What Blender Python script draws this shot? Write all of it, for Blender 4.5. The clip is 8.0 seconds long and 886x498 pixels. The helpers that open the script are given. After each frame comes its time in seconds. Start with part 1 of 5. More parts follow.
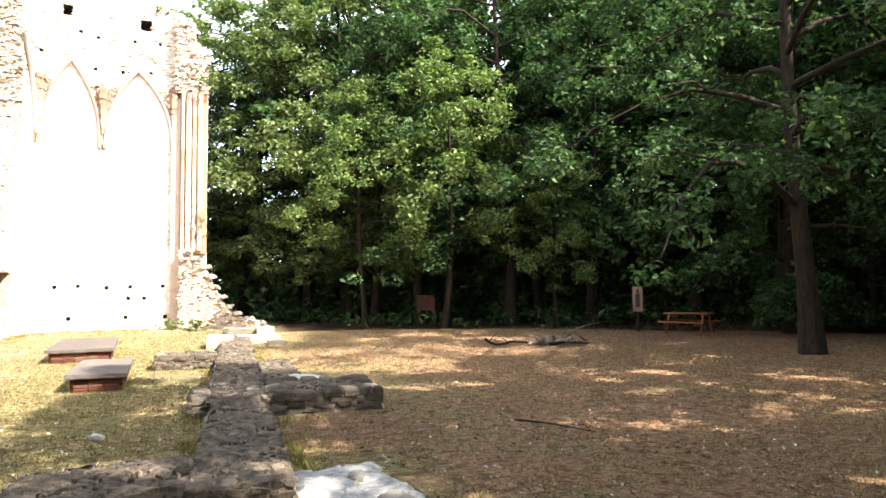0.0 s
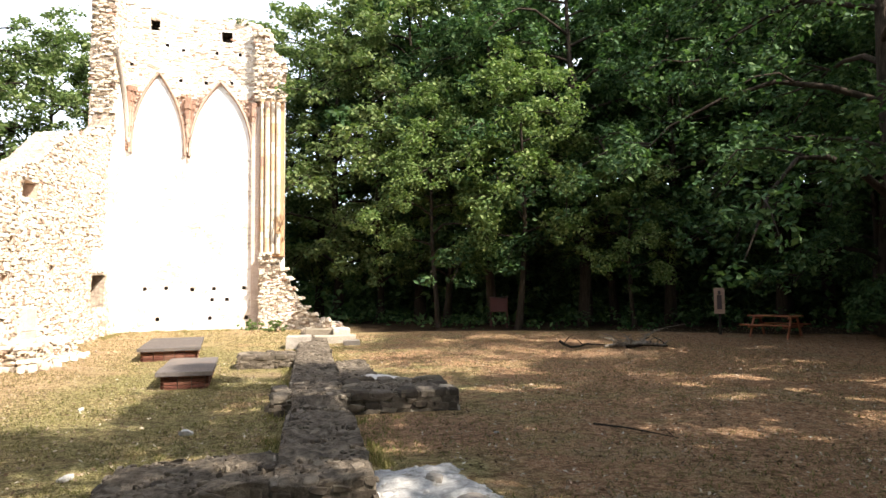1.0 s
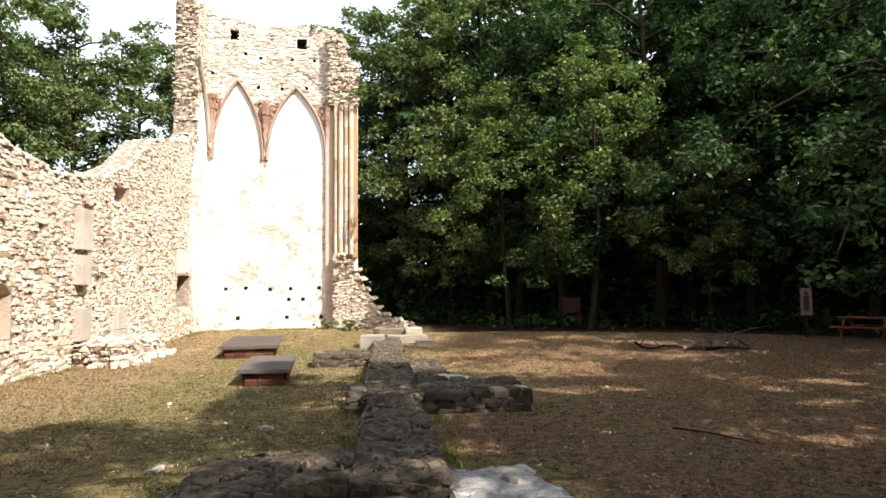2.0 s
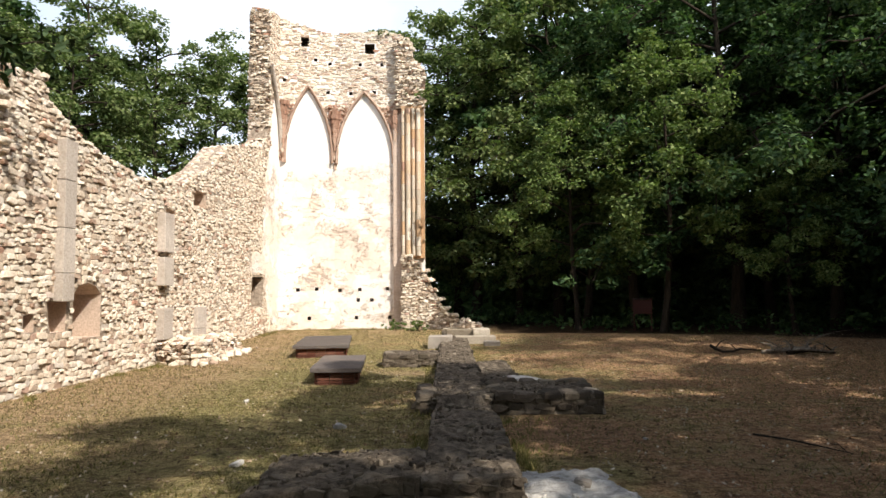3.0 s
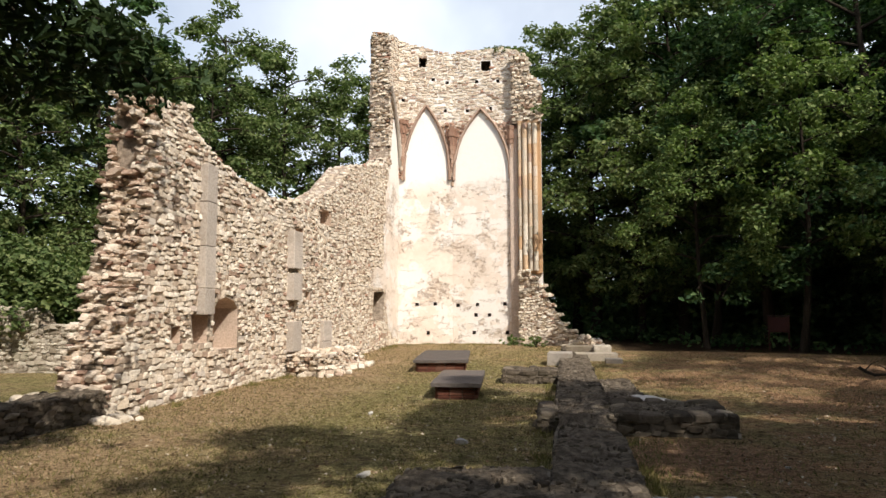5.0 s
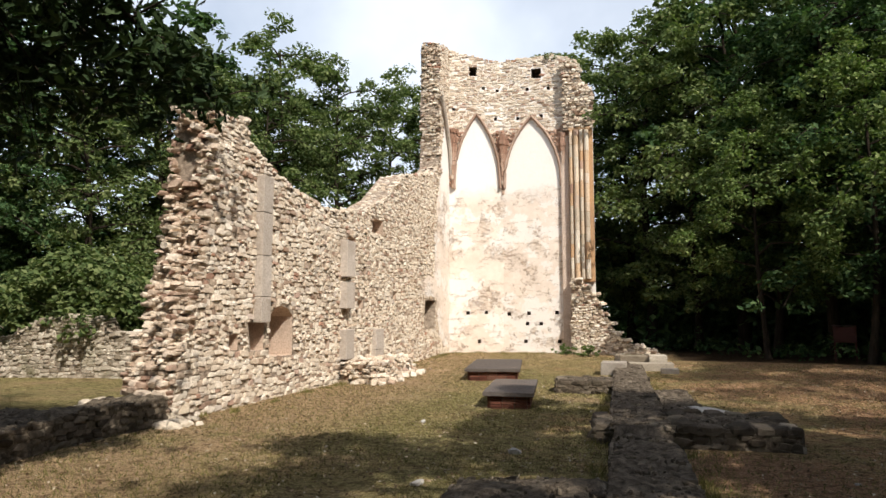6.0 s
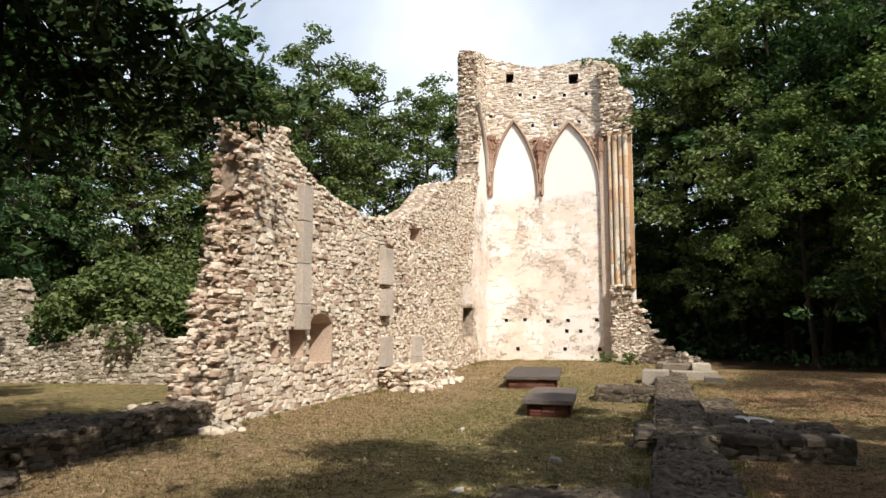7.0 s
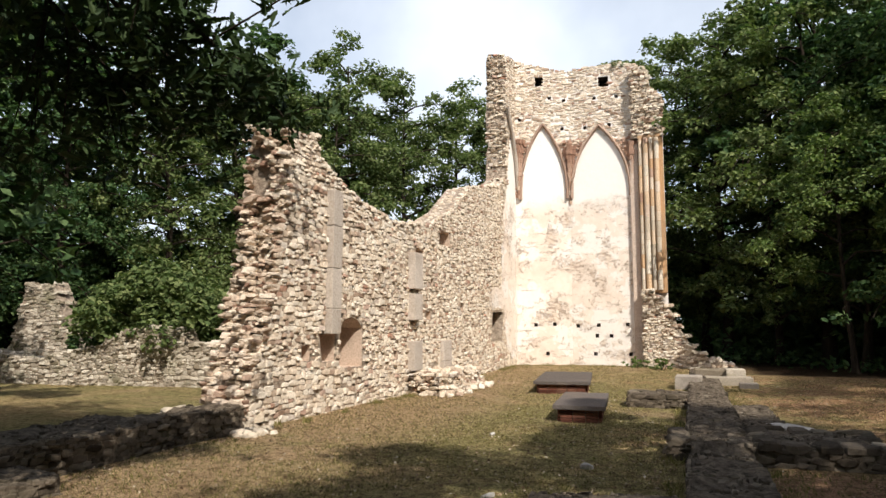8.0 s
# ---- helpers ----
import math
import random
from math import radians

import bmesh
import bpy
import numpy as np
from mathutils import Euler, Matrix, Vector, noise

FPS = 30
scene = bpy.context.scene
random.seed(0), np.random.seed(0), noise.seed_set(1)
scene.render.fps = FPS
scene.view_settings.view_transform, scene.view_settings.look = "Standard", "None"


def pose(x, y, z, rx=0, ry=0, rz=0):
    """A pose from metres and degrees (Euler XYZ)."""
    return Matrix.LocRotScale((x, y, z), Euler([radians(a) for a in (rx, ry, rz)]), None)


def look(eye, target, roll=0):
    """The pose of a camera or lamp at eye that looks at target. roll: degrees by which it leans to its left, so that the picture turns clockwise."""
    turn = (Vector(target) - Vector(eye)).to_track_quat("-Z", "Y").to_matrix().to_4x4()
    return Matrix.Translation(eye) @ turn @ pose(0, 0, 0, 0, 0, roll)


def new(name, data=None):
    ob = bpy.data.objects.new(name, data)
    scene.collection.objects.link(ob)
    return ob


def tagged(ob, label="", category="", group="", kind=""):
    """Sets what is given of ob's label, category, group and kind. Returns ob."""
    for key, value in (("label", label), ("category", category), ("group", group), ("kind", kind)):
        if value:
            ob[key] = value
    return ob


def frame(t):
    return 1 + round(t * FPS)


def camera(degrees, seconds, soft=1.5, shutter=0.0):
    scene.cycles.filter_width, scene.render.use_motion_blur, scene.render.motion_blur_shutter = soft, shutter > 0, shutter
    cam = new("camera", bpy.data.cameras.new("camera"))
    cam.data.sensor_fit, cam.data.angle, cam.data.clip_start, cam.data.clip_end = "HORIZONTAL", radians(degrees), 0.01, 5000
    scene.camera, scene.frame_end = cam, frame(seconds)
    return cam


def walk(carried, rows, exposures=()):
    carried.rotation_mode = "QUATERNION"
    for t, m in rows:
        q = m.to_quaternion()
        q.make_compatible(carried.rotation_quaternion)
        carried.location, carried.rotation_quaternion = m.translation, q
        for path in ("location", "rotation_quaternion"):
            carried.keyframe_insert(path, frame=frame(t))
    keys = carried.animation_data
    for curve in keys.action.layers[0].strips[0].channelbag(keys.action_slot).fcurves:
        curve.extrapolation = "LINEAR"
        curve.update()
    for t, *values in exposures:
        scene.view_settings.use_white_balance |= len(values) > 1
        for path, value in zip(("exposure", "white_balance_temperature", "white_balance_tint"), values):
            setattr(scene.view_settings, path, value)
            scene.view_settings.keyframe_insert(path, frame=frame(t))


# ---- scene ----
cam = camera(65.87, 8.0)
# seconds, place, turn
PATH = [
    (0.0, 0.000, -0.000, 1.750, 93.20, 0.50, -17.00),
    (0.5, -0.021, 0.030, 1.745, 93.38, 0.58, -14.33),
    (1.0, -0.039, 0.033, 1.747, 93.39, 0.55, -11.01),
    (1.5, -0.054, 0.049, 1.747, 93.41, 0.54, -8.03),
    (3.0, -0.111, 0.028, 1.748, 93.58, 0.45, 0.42),
    (3.5, -0.119, 0.043, 1.751, 93.85, 0.44, 2.92),
    (4.0, -0.129, 0.028, 1.760, 94.22, 0.36, 5.56),
    (4.5, -0.148, 0.032, 1.758, 94.54, 0.24, 7.86),
    (6.0, -0.184, 0.012, 1.763, 95.57, 0.00, 14.34),
    (6.5, -0.187, 0.016, 1.763, 95.90, -0.03, 16.05),
    (7.0, -0.196, 0.006, 1.760, 96.19, 0.00, 17.49),
    (7.5, -0.198, 0.016, 1.757, 96.41, -0.06, 18.56),
    (8.0, -0.209, 0.005, 1.762, 96.54, -0.11, 19.90),
]
EXPOSURES = [(0.0, 2.22), (0.5, 1.95), (1.0, 1.54), (1.5, 1.19), (2.2, 0.82), (3.0, 0.54), (3.5, 0.43), (4.5, 0.21), (6.0, 0.18), (8.0, 0.22)]
walk(cam, [(t, pose(x, y, z, a, b, c)) for t, x, y, z, a, b, c in PATH], EXPOSURES)

# ---- light ----
SUN_DIR = Vector((0.55, -0.57, 0.80)).normalized()
sun = new("sun", bpy.data.lights.new("sun", "SUN"))
sun.data.energy, sun.data.angle, sun.data.color = 5.0, radians(0.55), (1.0, 0.925, 0.83)
sun.matrix_world = look(SUN_DIR * 60, (0, 0, 0))
world = bpy.data.worlds.new("sky")
scene.world = world
world.use_nodes = True
wn = world.node_tree.nodes
sky = wn.new("ShaderNodeTexSky")
sky.sky_type, sky.sun_disc = "NISHITA", False
sky.sun_elevation = math.asin(SUN_DIR.z)
sky.sun_rotation = math.atan2(SUN_DIR.x, SUN_DIR.y)
sky.dust_density, sky.air_density = 3.0, 1.0
wn["Background"].inputs["Strength"].default_value = 0.13
# thin high cloud over the whole sky
wl = world.node_tree.links
cloud = wn.new("ShaderNodeTexNoise")
cloud.inputs["Scale"].default_value, cloud.inputs["Detail"].default_value = 2.2, 6
wl.new(wn.new("ShaderNodeTexCoord").outputs["Generated"], cloud.inputs["Vector"])
veil = wn.new("ShaderNodeMapRange")
for k, v in (("From Min", 0.35), ("From Max", 0.70), ("To Min", 0.30), ("To Max", 0.85)):
    veil.inputs[k].default_value = v
wl.new(cloud.outputs["Fac"], veil.inputs["Value"])
blend = wn.new("ShaderNodeMix")
blend.data_type = "RGBA"
blend.inputs[7].default_value = (8.6, 9.1, 9.8, 1)
# the haze thins out from the horizon to the zenith
lift = wn.new("ShaderNodeSeparateXYZ")
wl.new(cloud.inputs["Vector"].links[0].from_socket, lift.inputs[0])
thin = wn.new("ShaderNodeMapRange")
for k, v in (("From Min", 0.40), ("From Max", 0.80), ("To Min", 1.0), ("To Max", 0.25)):
    thin.inputs[k].default_value = v
wl.new(lift.outputs[2], thin.inputs["Value"])
haze = wn.new("ShaderNodeMath")
haze.operation = "MULTIPLY"
wl.new(veil.outputs[0], haze.inputs[0])
wl.new(thin.outputs[0], haze.inputs[1])
wl.new(haze.outputs[0], blend.inputs[0])
wl.new(sky.outputs[0], blend.inputs[6])
wl.new(blend.outputs[2], wn["Background"].inputs["Color"])


# ---- materials ----
class Nodes:
    """A short way to write a node tree."""

    def __init__(self, name):
        self.mat = bpy.data.materials.new(name)
        self.mat.use_nodes = True
        self.tree = self.mat.node_tree
        self.bsdf = self.tree.nodes["Principled BSDF"]
        self.out = self.tree.nodes["Material Output"]

    def add(self, kind, **values):
        n = self.tree.nodes.new(kind)
        for k, v in values.items():
            n.inputs[k.replace("_", " ")].default_value = v
        return n

    def link(self, a, b):
        self.tree.links.new(a, b)

    def noise(self, scale, detail=5.0, rough=0.6, where=None):
        n = self.add("ShaderNodeTexNoise", Scale=scale, Detail=detail, Roughness=rough)
        if where is None:
            where = self.add("ShaderNodeTexCoord").outputs["Object"]
        self.link(where, n.inputs["Vector"])
        return n.outputs["Fac"]

    def ramp(self, fac, stops):
        n = self.add("ShaderNodeValToRGB")
        while len(n.color_ramp.elements) < len(stops):
            n.color_ramp.elements.new(0.5)
        for e, (p, c) in zip(n.color_ramp.elements, stops):
            e.position, e.color = p, (*c, 1)
        self.link(fac, n.inputs["Fac"])
        return n.outputs["Color"]

    def mix(self, fac, a, b, how="MIX"):
        n = self.add("ShaderNodeMix")
        n.data_type, n.blend_type = "RGBA", how
        for v, i in ((fac, 0), (a, 6), (b, 7)):
            if isinstance(v, (int, float)):
                n.inputs[i].default_value = v
            elif isinstance(v, tuple):
                n.inputs[i].default_value = (*v, 1)
            else:
                self.link(v, n.inputs[i])
        return n.outputs[2]

    def math(self, how, a, b):
        n = self.add("ShaderNodeMath")
        n.operation = how
        for v, i in ((a, 0), (b, 1)):
            if isinstance(v, (int, float)):
                n.inputs[i].default_value = v
            else:
                self.link(v, n.inputs[i])
        return n.outputs[0]

    def piece_random(self):
        """A number for each piece, be it an object or an island of a mesh."""
        a = self.add("ShaderNodeObjectInfo").outputs["Random"]
        b = self.add("ShaderNodeNewGeometry").outputs["Random Per Island"]
        return self.math("FRACT", self.math("ADD", a, b), 0)

    def world_place(self):
        return self.add("ShaderNodeNewGeometry").outputs["Position"]

    def done(self, colour, rough=0.9, bump=None, strength=0.4, distance=0.02, spec=0.2):
        self.link(colour, self.bsdf.inputs["Base Color"])
        self.bsdf.inputs["Roughness"].default_value = rough
        self.bsdf.inputs["Specular IOR Level"].default_value = spec
        if bump is not None:
            b = self.add("ShaderNodeBump", Strength=strength, Distance=distance)
            self.link(bump, b.inputs["Height"])
            self.link(b.outputs[0], self.bsdf.inputs["Normal"])
        return self.mat


def stone_material(name, stops, grain=0.25, dirt=(0.22, 0.17, 0.125), dirty=0.35, bump=0.6):
    n = Nodes(name)
    where = n.world_place()
    tone = n.ramp(n.piece_random(), stops)
    fine = n.noise(22, 6, 0.7, where)
    wide = n.noise(1.3, 4, 0.6, where)
    c = n.mix(grain + 0.2, tone, n.ramp(fine, [(0.32, (0.35, 0.31, 0.26)), (0.6, (1.08, 1.07, 1.05))]), "MULTIPLY")
    stain = n.ramp(wide, [(0.50, (0, 0, 0)), (0.74, (dirty, dirty, dirty))])
    c = n.mix(stain, c, dirt)
    return n.done(c, 0.95, n.math("ADD", fine, n.noise(70, 3, 0.6, where)), bump, 0.02, 0.1)


LIME = [(0.0, (0.29, 0.195, 0.14)), (0.08, (0.46, 0.36, 0.275)), (0.25, (0.62, 0.525, 0.415)), (0.6, (0.71, 0.625, 0.515)), (0.88, (0.78, 0.715, 0.615)), (0.95, (0.52, 0.46, 0.40)), (1.0, (0.42, 0.24, 0.165))]
M_STONE = stone_material("limestone_rubble", LIME)
M_CORE = stone_material("weathered_rubble_core", [(0, (0.27, 0.165, 0.12)), (0.2, (0.48, 0.375, 0.29)), (0.6, (0.64, 0.545, 0.44)), (1, (0.74, 0.66, 0.555))], dirt=(0.28, 0.165, 0.115), dirty=0.55)
M_GREY = stone_material("grey_mossy_rubble", [(0, (0.20, 0.165, 0.12)), (0.4, (0.38, 0.335, 0.27)), (0.8, (0.52, 0.465, 0.385)), (1, (0.64, 0.59, 0.50))], dirt=(0.12, 0.12, 0.055), dirty=0.7)
M_PALE = stone_material("pale_limestone", [(0, (0.46, 0.39, 0.30)), (0.5, (0.62, 0.545, 0.44)), (1, (0.70, 0.64, 0.54))], dirty=0.3)
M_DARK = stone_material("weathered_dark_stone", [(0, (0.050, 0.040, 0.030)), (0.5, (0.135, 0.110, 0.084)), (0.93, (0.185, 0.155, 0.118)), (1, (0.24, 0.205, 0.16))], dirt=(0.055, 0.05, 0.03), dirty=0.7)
M_ASHLAR = stone_material("grey_ashlar", [(0, (0.42, 0.37, 0.32)), (1, (0.56, 0.50, 0.44))], dirty=0.4)
M_RIB = stone_material("weathered_pink_sandstone", [(0, (0.34, 0.235, 0.18)), (1, (0.47, 0.35, 0.28))], dirty=0.4)
M_PINK = stone_material("pinkish_grey_coat", [(0, (0.52, 0.42, 0.35)), (1, (0.60, 0.50, 0.43))], dirty=0.4)
M_RED = stone_material("red_sandstone", [(0, (0.32, 0.19, 0.135)), (0.5, (0.45, 0.305, 0.23)), (0.85, (0.57, 0.44, 0.35)), (1, (0.66, 0.56, 0.46))], dirty=0.4)
M_OCHRE = stone_material("ochre_sandstone", [(0, (0.50, 0.31, 0.17)), (0.5, (0.62, 0.46, 0.31)), (1, (0.70, 0.60, 0.48))], dirty=0.3)
M_SLAB_PALE = stone_material("pale_grey_slab", [(0, (0.44, 0.42, 0.385)), (1, (0.58, 0.555, 0.51))], dirty=0.5)
M_BLOCK = stone_material("grey_weathered_block", [(0, (0.22, 0.195, 0.165)), (1, (0.36, 0.325, 0.28))], dirty=0.5)
M_BRICK = stone_material("red_brick", [(0, (0.085, 0.033, 0.024)), (0.6, (0.15, 0.062, 0.042)), (1, (0.21, 0.10, 0.068))], dirty=0.4)
M_SLAB = stone_material("weathered_slab", [(0, (0.105, 0.09, 0.08)), (1, (0.15, 0.13, 0.12))], dirty=0.5)


def mortar_material(name, a, b):
    n = Nodes(name)
    where = n.world_place()
    f = n.noise(9, 7, 0.7, where)
    c = n.ramp(f, [(0.3, a), (0.7, b)])
    return n.done(c, 1.0, n.math("ADD", f, n.noise(40, 4, 0.7, where)), 0.9, 0.05, 0.05)


M_MORTAR = mortar_material("lime_mortar", (0.15, 0.11, 0.08), (0.54, 0.45, 0.355))
M_MORTAR_DARK = mortar_material("dark_mortar", (0.020, 0.015, 0.011), (0.245, 0.20, 0.15))


def plaster_material():
    n = Nodes("worn_lime_plaster")
    where = n.world_place()

    def stretched(kind, scale, **values):
        m = n.add("ShaderNodeMapping")
        m.inputs["Scale"].default_value = scale
        n.link(where, m.inputs["Vector"])
        t = n.add(kind, **values)
        n.link(m.outputs[0], t.inputs["Vector"])
        return t

    wide = n.noise(0.42, 5, 0.6, where)
    mid = n.noise(1.7, 7, 0.68, where)
    fine = n.noise(11, 5, 0.7, where)
    high = n.add("ShaderNodeSeparateXYZ")
    n.link(where, high.inputs[0])
    # whiter skim coat in the heads of the arches, pinkish below its ragged edge
    below = n.add("ShaderNodeMapRange")
    for k, v in (("From Min", 8.2), ("From Max", 7.5), ("To Min", 0.0), ("To Max", 0.85)):
        below.inputs[k].default_value = v
    n.link(n.math("ADD", high.outputs[2], n.math("MULTIPLY", mid, 1.5)), below.inputs["Value"])
    white = n.mix(fine, (0.70, 0.665, 0.62), (0.80, 0.775, 0.74))
    pink = n.ramp(mid, [(0.32, (0.73, 0.645, 0.56)), (0.5, (0.66, 0.56, 0.47)), (0.68, (0.575, 0.465, 0.37))])
    c = n.mix(below.outputs[0], white, pink)
    skim = n.ramp(n.math("ADD", n.math("MULTIPLY", wide, 0.6), n.math("MULTIPLY", mid, 0.4)), [(0.50, (0, 0, 0)), (0.53, (0.8, 0.8, 0.8))])
    c = n.mix(skim, c, white)
    # rubble that shows where the coat has gone
    vor = stretched("ShaderNodeTexVoronoi", (4.2, 4.2, 9.5), Scale=1.0)
    gone = n.ramp(n.math("ADD", n.math("MULTIPLY", n.noise(0.9, 6, 0.7, where), 0.7), n.math("MULTIPLY", fine, 0.3)), [(0.535, (0, 0, 0)), (0.56, (0.8, 0.8, 0.8))])
    gone = n.math("MULTIPLY", gone, below.outputs[0])
    c = n.mix(gone, c, n.ramp(vor.outputs["Distance"], [(0.2, (0.66, 0.57, 0.47)), (0.5, (0.50, 0.40, 0.31)), (0.75, (0.24, 0.17, 0.12))]))
    # level cracks and scratches
    crack = stretched("ShaderNodeTexNoise", (1.3, 1.3, 5.5), Scale=1.0, Detail=9.0, Roughness=0.75)
    lines = n.ramp(crack.outputs["Fac"], [(0.0, (0, 0, 0)), (0.575, (0, 0, 0)), (0.59, (0.8, 0.8, 0.8)), (0.61, (0, 0, 0))])
    lines = n.math("MULTIPLY", lines, n.math("ADD", n.math("MULTIPLY", below.outputs[0], 0.9), 0.08))
    c = n.mix(lines, c, (0.33, 0.24, 0.17))
    h = n.math("SUBTRACT", n.math("ADD", n.math("MULTIPLY", mid, 0.5), n.math("MULTIPLY", fine, 0.2)), n.math("ADD", n.math("MULTIPLY", gone, n.math("ADD", vor.outputs["Distance"], 0.4)), n.math("MULTIPLY", lines, 0.4)))
    return n.done(c, 0.95, h, 0.7, 0.05, 0.1)


M_PLASTER = plaster_material()


def ground_material():
    n = Nodes("dry_grass_and_litter")
    where = n.world_place()
    wide = n.noise(0.16, 4, 0.55, where)
    mid = n.noise(1.1, 6, 0.65, where)
    fine = n.noise(16, 6, 0.75, where)
    grit = n.noise(60, 4, 0.8, where)
    sep = n.add("ShaderNodeSeparateXYZ")
    n.link(where, sep.inputs[0])
    green = n.ramp(fine, [(0.3, (0.11, 0.102, 0.042)), (0.5, (0.275, 0.245, 0.115)), (0.72, (0.47, 0.41, 0.23))])
    dry = n.ramp(fine, [(0.3, (0.18, 0.125, 0.06)), (0.5, (0.40, 0.30, 0.165)), (0.72, (0.60, 0.48, 0.30))])
    grass = n.mix(n.ramp(n.math("ADD", n.math("MULTIPLY", wide, 0.55), n.math("MULTIPLY", mid, 0.45)), [(0.47, (0, 0, 0)), (0.62, (1, 1, 1))]), green, dry)
    earth = n.ramp(fine, [(0.30, (0.125, 0.070, 0.042)), (0.5, (0.37, 0.225, 0.135)), (0.72, (0.62, 0.45, 0.30))])
    # the clearing's east side is bare earth with leaf litter
    east = n.math("ADD", n.math("MULTIPLY", sep.outputs[0], 0.05), n.math("ADD", n.math("MULTIPLY", mid, 0.7), n.math("MULTIPLY", wide, 0.8)))
    bare = n.ramp(east, [(0.74, (0, 0, 0)), (0.94, (1, 1, 1))])
    c = n.mix(bare, grass, earth)
    # sun patch beside the low wall, put into a reddish earth colour
    spot = n.add("ShaderNodeVectorMath")
    spot.operation = "DISTANCE"
    spot.inputs[1].default_value = (1.3, 8.5, 0)
    n.link(where, spot.inputs[0])
    patch = n.ramp(n.math("ADD", n.math("MULTIPLY", spot.outputs["Value"], 0.4), n.math("MULTIPLY", mid, 0.8)), [(0.72, (0.9, 0.9, 0.9)), (1.05, (0, 0, 0))])
    c = n.mix(patch, c, n.ramp(fine, [(0.3, (0.13, 0.075, 0.045)), (0.55, (0.36, 0.225, 0.145)), (0.75, (0.55, 0.41, 0.29))]))
    # worn pale earth with sunlight in its colour, along choir wall and before apse
    side = n.add("ShaderNodeMapRange")
    for k, v in (("From Min", 3.0), ("From Max", 1.2), ("To Min", 0.0), ("To Max", 1.0)):
        side.inputs[k].default_value = v
    n.link(n.math("ABSOLUTE", n.math("ADD", sep.outputs[0], 6.7), 0), side.inputs["Value"])
    front = n.add("ShaderNodeMapRange")
    for k, v in (("From Min", 21.0), ("From Max", 28.0), ("To Min", 0.0), ("To Max", 0.55)):
        front.inputs[k].default_value = v
    n.link(sep.outputs[1], front.inputs["Value"])
    worn = n.math("MULTIPLY", n.math("MAXIMUM", side.outputs[0], front.outputs[0]), n.ramp(n.math("ADD", n.math("MULTIPLY", mid, 0.5), n.math("MULTIPLY", wide, 0.5)), [(0.34, (0, 0, 0)), (0.46, (1, 1, 1))]))
    c = n.mix(worn, c, n.ramp(fine, [(0.3, (0.25, 0.175, 0.105)), (0.55, (0.47, 0.345, 0.215)), (0.75, (0.62, 0.485, 0.33))]))
    scuffs = n.noise(0.45, 5, 0.6, where)
    straw = n.ramp(scuffs, [(0.56, (0, 0, 0)), (0.66, (0.8, 0.8, 0.8))])
    c = n.mix(straw, c, n.mix(fine, (0.17, 0.115, 0.065), (0.52, 0.41, 0.25)))
    clods = n.noise(5.5, 6, 0.7, where)
    c = n.mix(0.75, c, n.ramp(clods, [(0.36, (0.42, 0.37, 0.32)), (0.52, (1.3, 1.28, 1.25))]), "MULTIPLY")
    c = n.mix(0.75, c, n.ramp(grit, [(0.36, (0.30, 0.28, 0.25)), (0.58, (1.4, 1.36, 1.28))]), "MULTIPLY")
    # shade under the trees round the clearing, painted into the ground colour
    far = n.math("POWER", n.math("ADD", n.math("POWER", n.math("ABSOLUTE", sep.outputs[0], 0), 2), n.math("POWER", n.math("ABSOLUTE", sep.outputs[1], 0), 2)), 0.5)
    forest_shade = n.ramp(n.math("ADD", n.math("MULTIPLY", n.math("SUBTRACT", far, 26.6), 0.3), n.math("MULTIPLY", mid, 0.4)), [(0.15, (0, 0, 0)), (0.40, (1, 1, 1))])
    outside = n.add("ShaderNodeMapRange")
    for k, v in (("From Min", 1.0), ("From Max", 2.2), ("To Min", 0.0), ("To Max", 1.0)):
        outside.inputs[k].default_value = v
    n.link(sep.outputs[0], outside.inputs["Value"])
    forest_shade = n.math("MULTIPLY", forest_shade, outside.outputs[0])
    c = n.mix(forest_shade, c, n.ramp(fine, [(0.3, (0.018, 0.012, 0.007)), (0.7, (0.075, 0.050, 0.030))]))
    return n.done(c, 1.0, n.math("ADD", n.math("ADD", fine, grit), clods), 1.0, 0.09, 0.05)


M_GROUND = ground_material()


def leaf_material(name, stops, through_light=0.28):
    n = Nodes(name)
    c = n.ramp(n.piece_random(), stops)
    n.done(c, 0.65, None, spec=0.12)
    t = n.add("ShaderNodeBsdfTranslucent")
    bright = n.mix(1.0, c, (1.2, 1.45, 0.75), "MULTIPLY")
    n.link(bright, t.inputs["Color"])
    m = n.add("ShaderNodeMixShader", Fac=through_light)
    n.link(n.bsdf.outputs[0], m.inputs[1])
    n.link(t.outputs[0], m.inputs[2])
    n.link(m.outputs[0], n.out.inputs["Surface"])
    return n.mat


M_LEAF = leaf_material("oak_leaves", [(0, (0.022, 0.048, 0.019)), (0.5, (0.050, 0.096, 0.037)), (1, (0.112, 0.165, 0.066))])
M_LEAF_LIGHT = leaf_material("light_maple_leaves", [(0, (0.065, 0.105, 0.032)), (0.6, (0.125, 0.175, 0.056)), (1, (0.21, 0.25, 0.095))])
M_LEAF_MID = leaf_material("olive_green_leaves", [(0, (0.055, 0.088, 0.030)), (0.5, (0.105, 0.142, 0.052)), (1, (0.18, 0.21, 0.085))])
# oak leaves once more, with the crown's shade put into a darker colour
M_LEAF_SHADED = leaf_material("shaded_oak_leaves", [(0, (0.018, 0.034, 0.014)), (0.6, (0.034, 0.058, 0.023)), (1, (0.055, 0.085, 0.034))], 0.10)
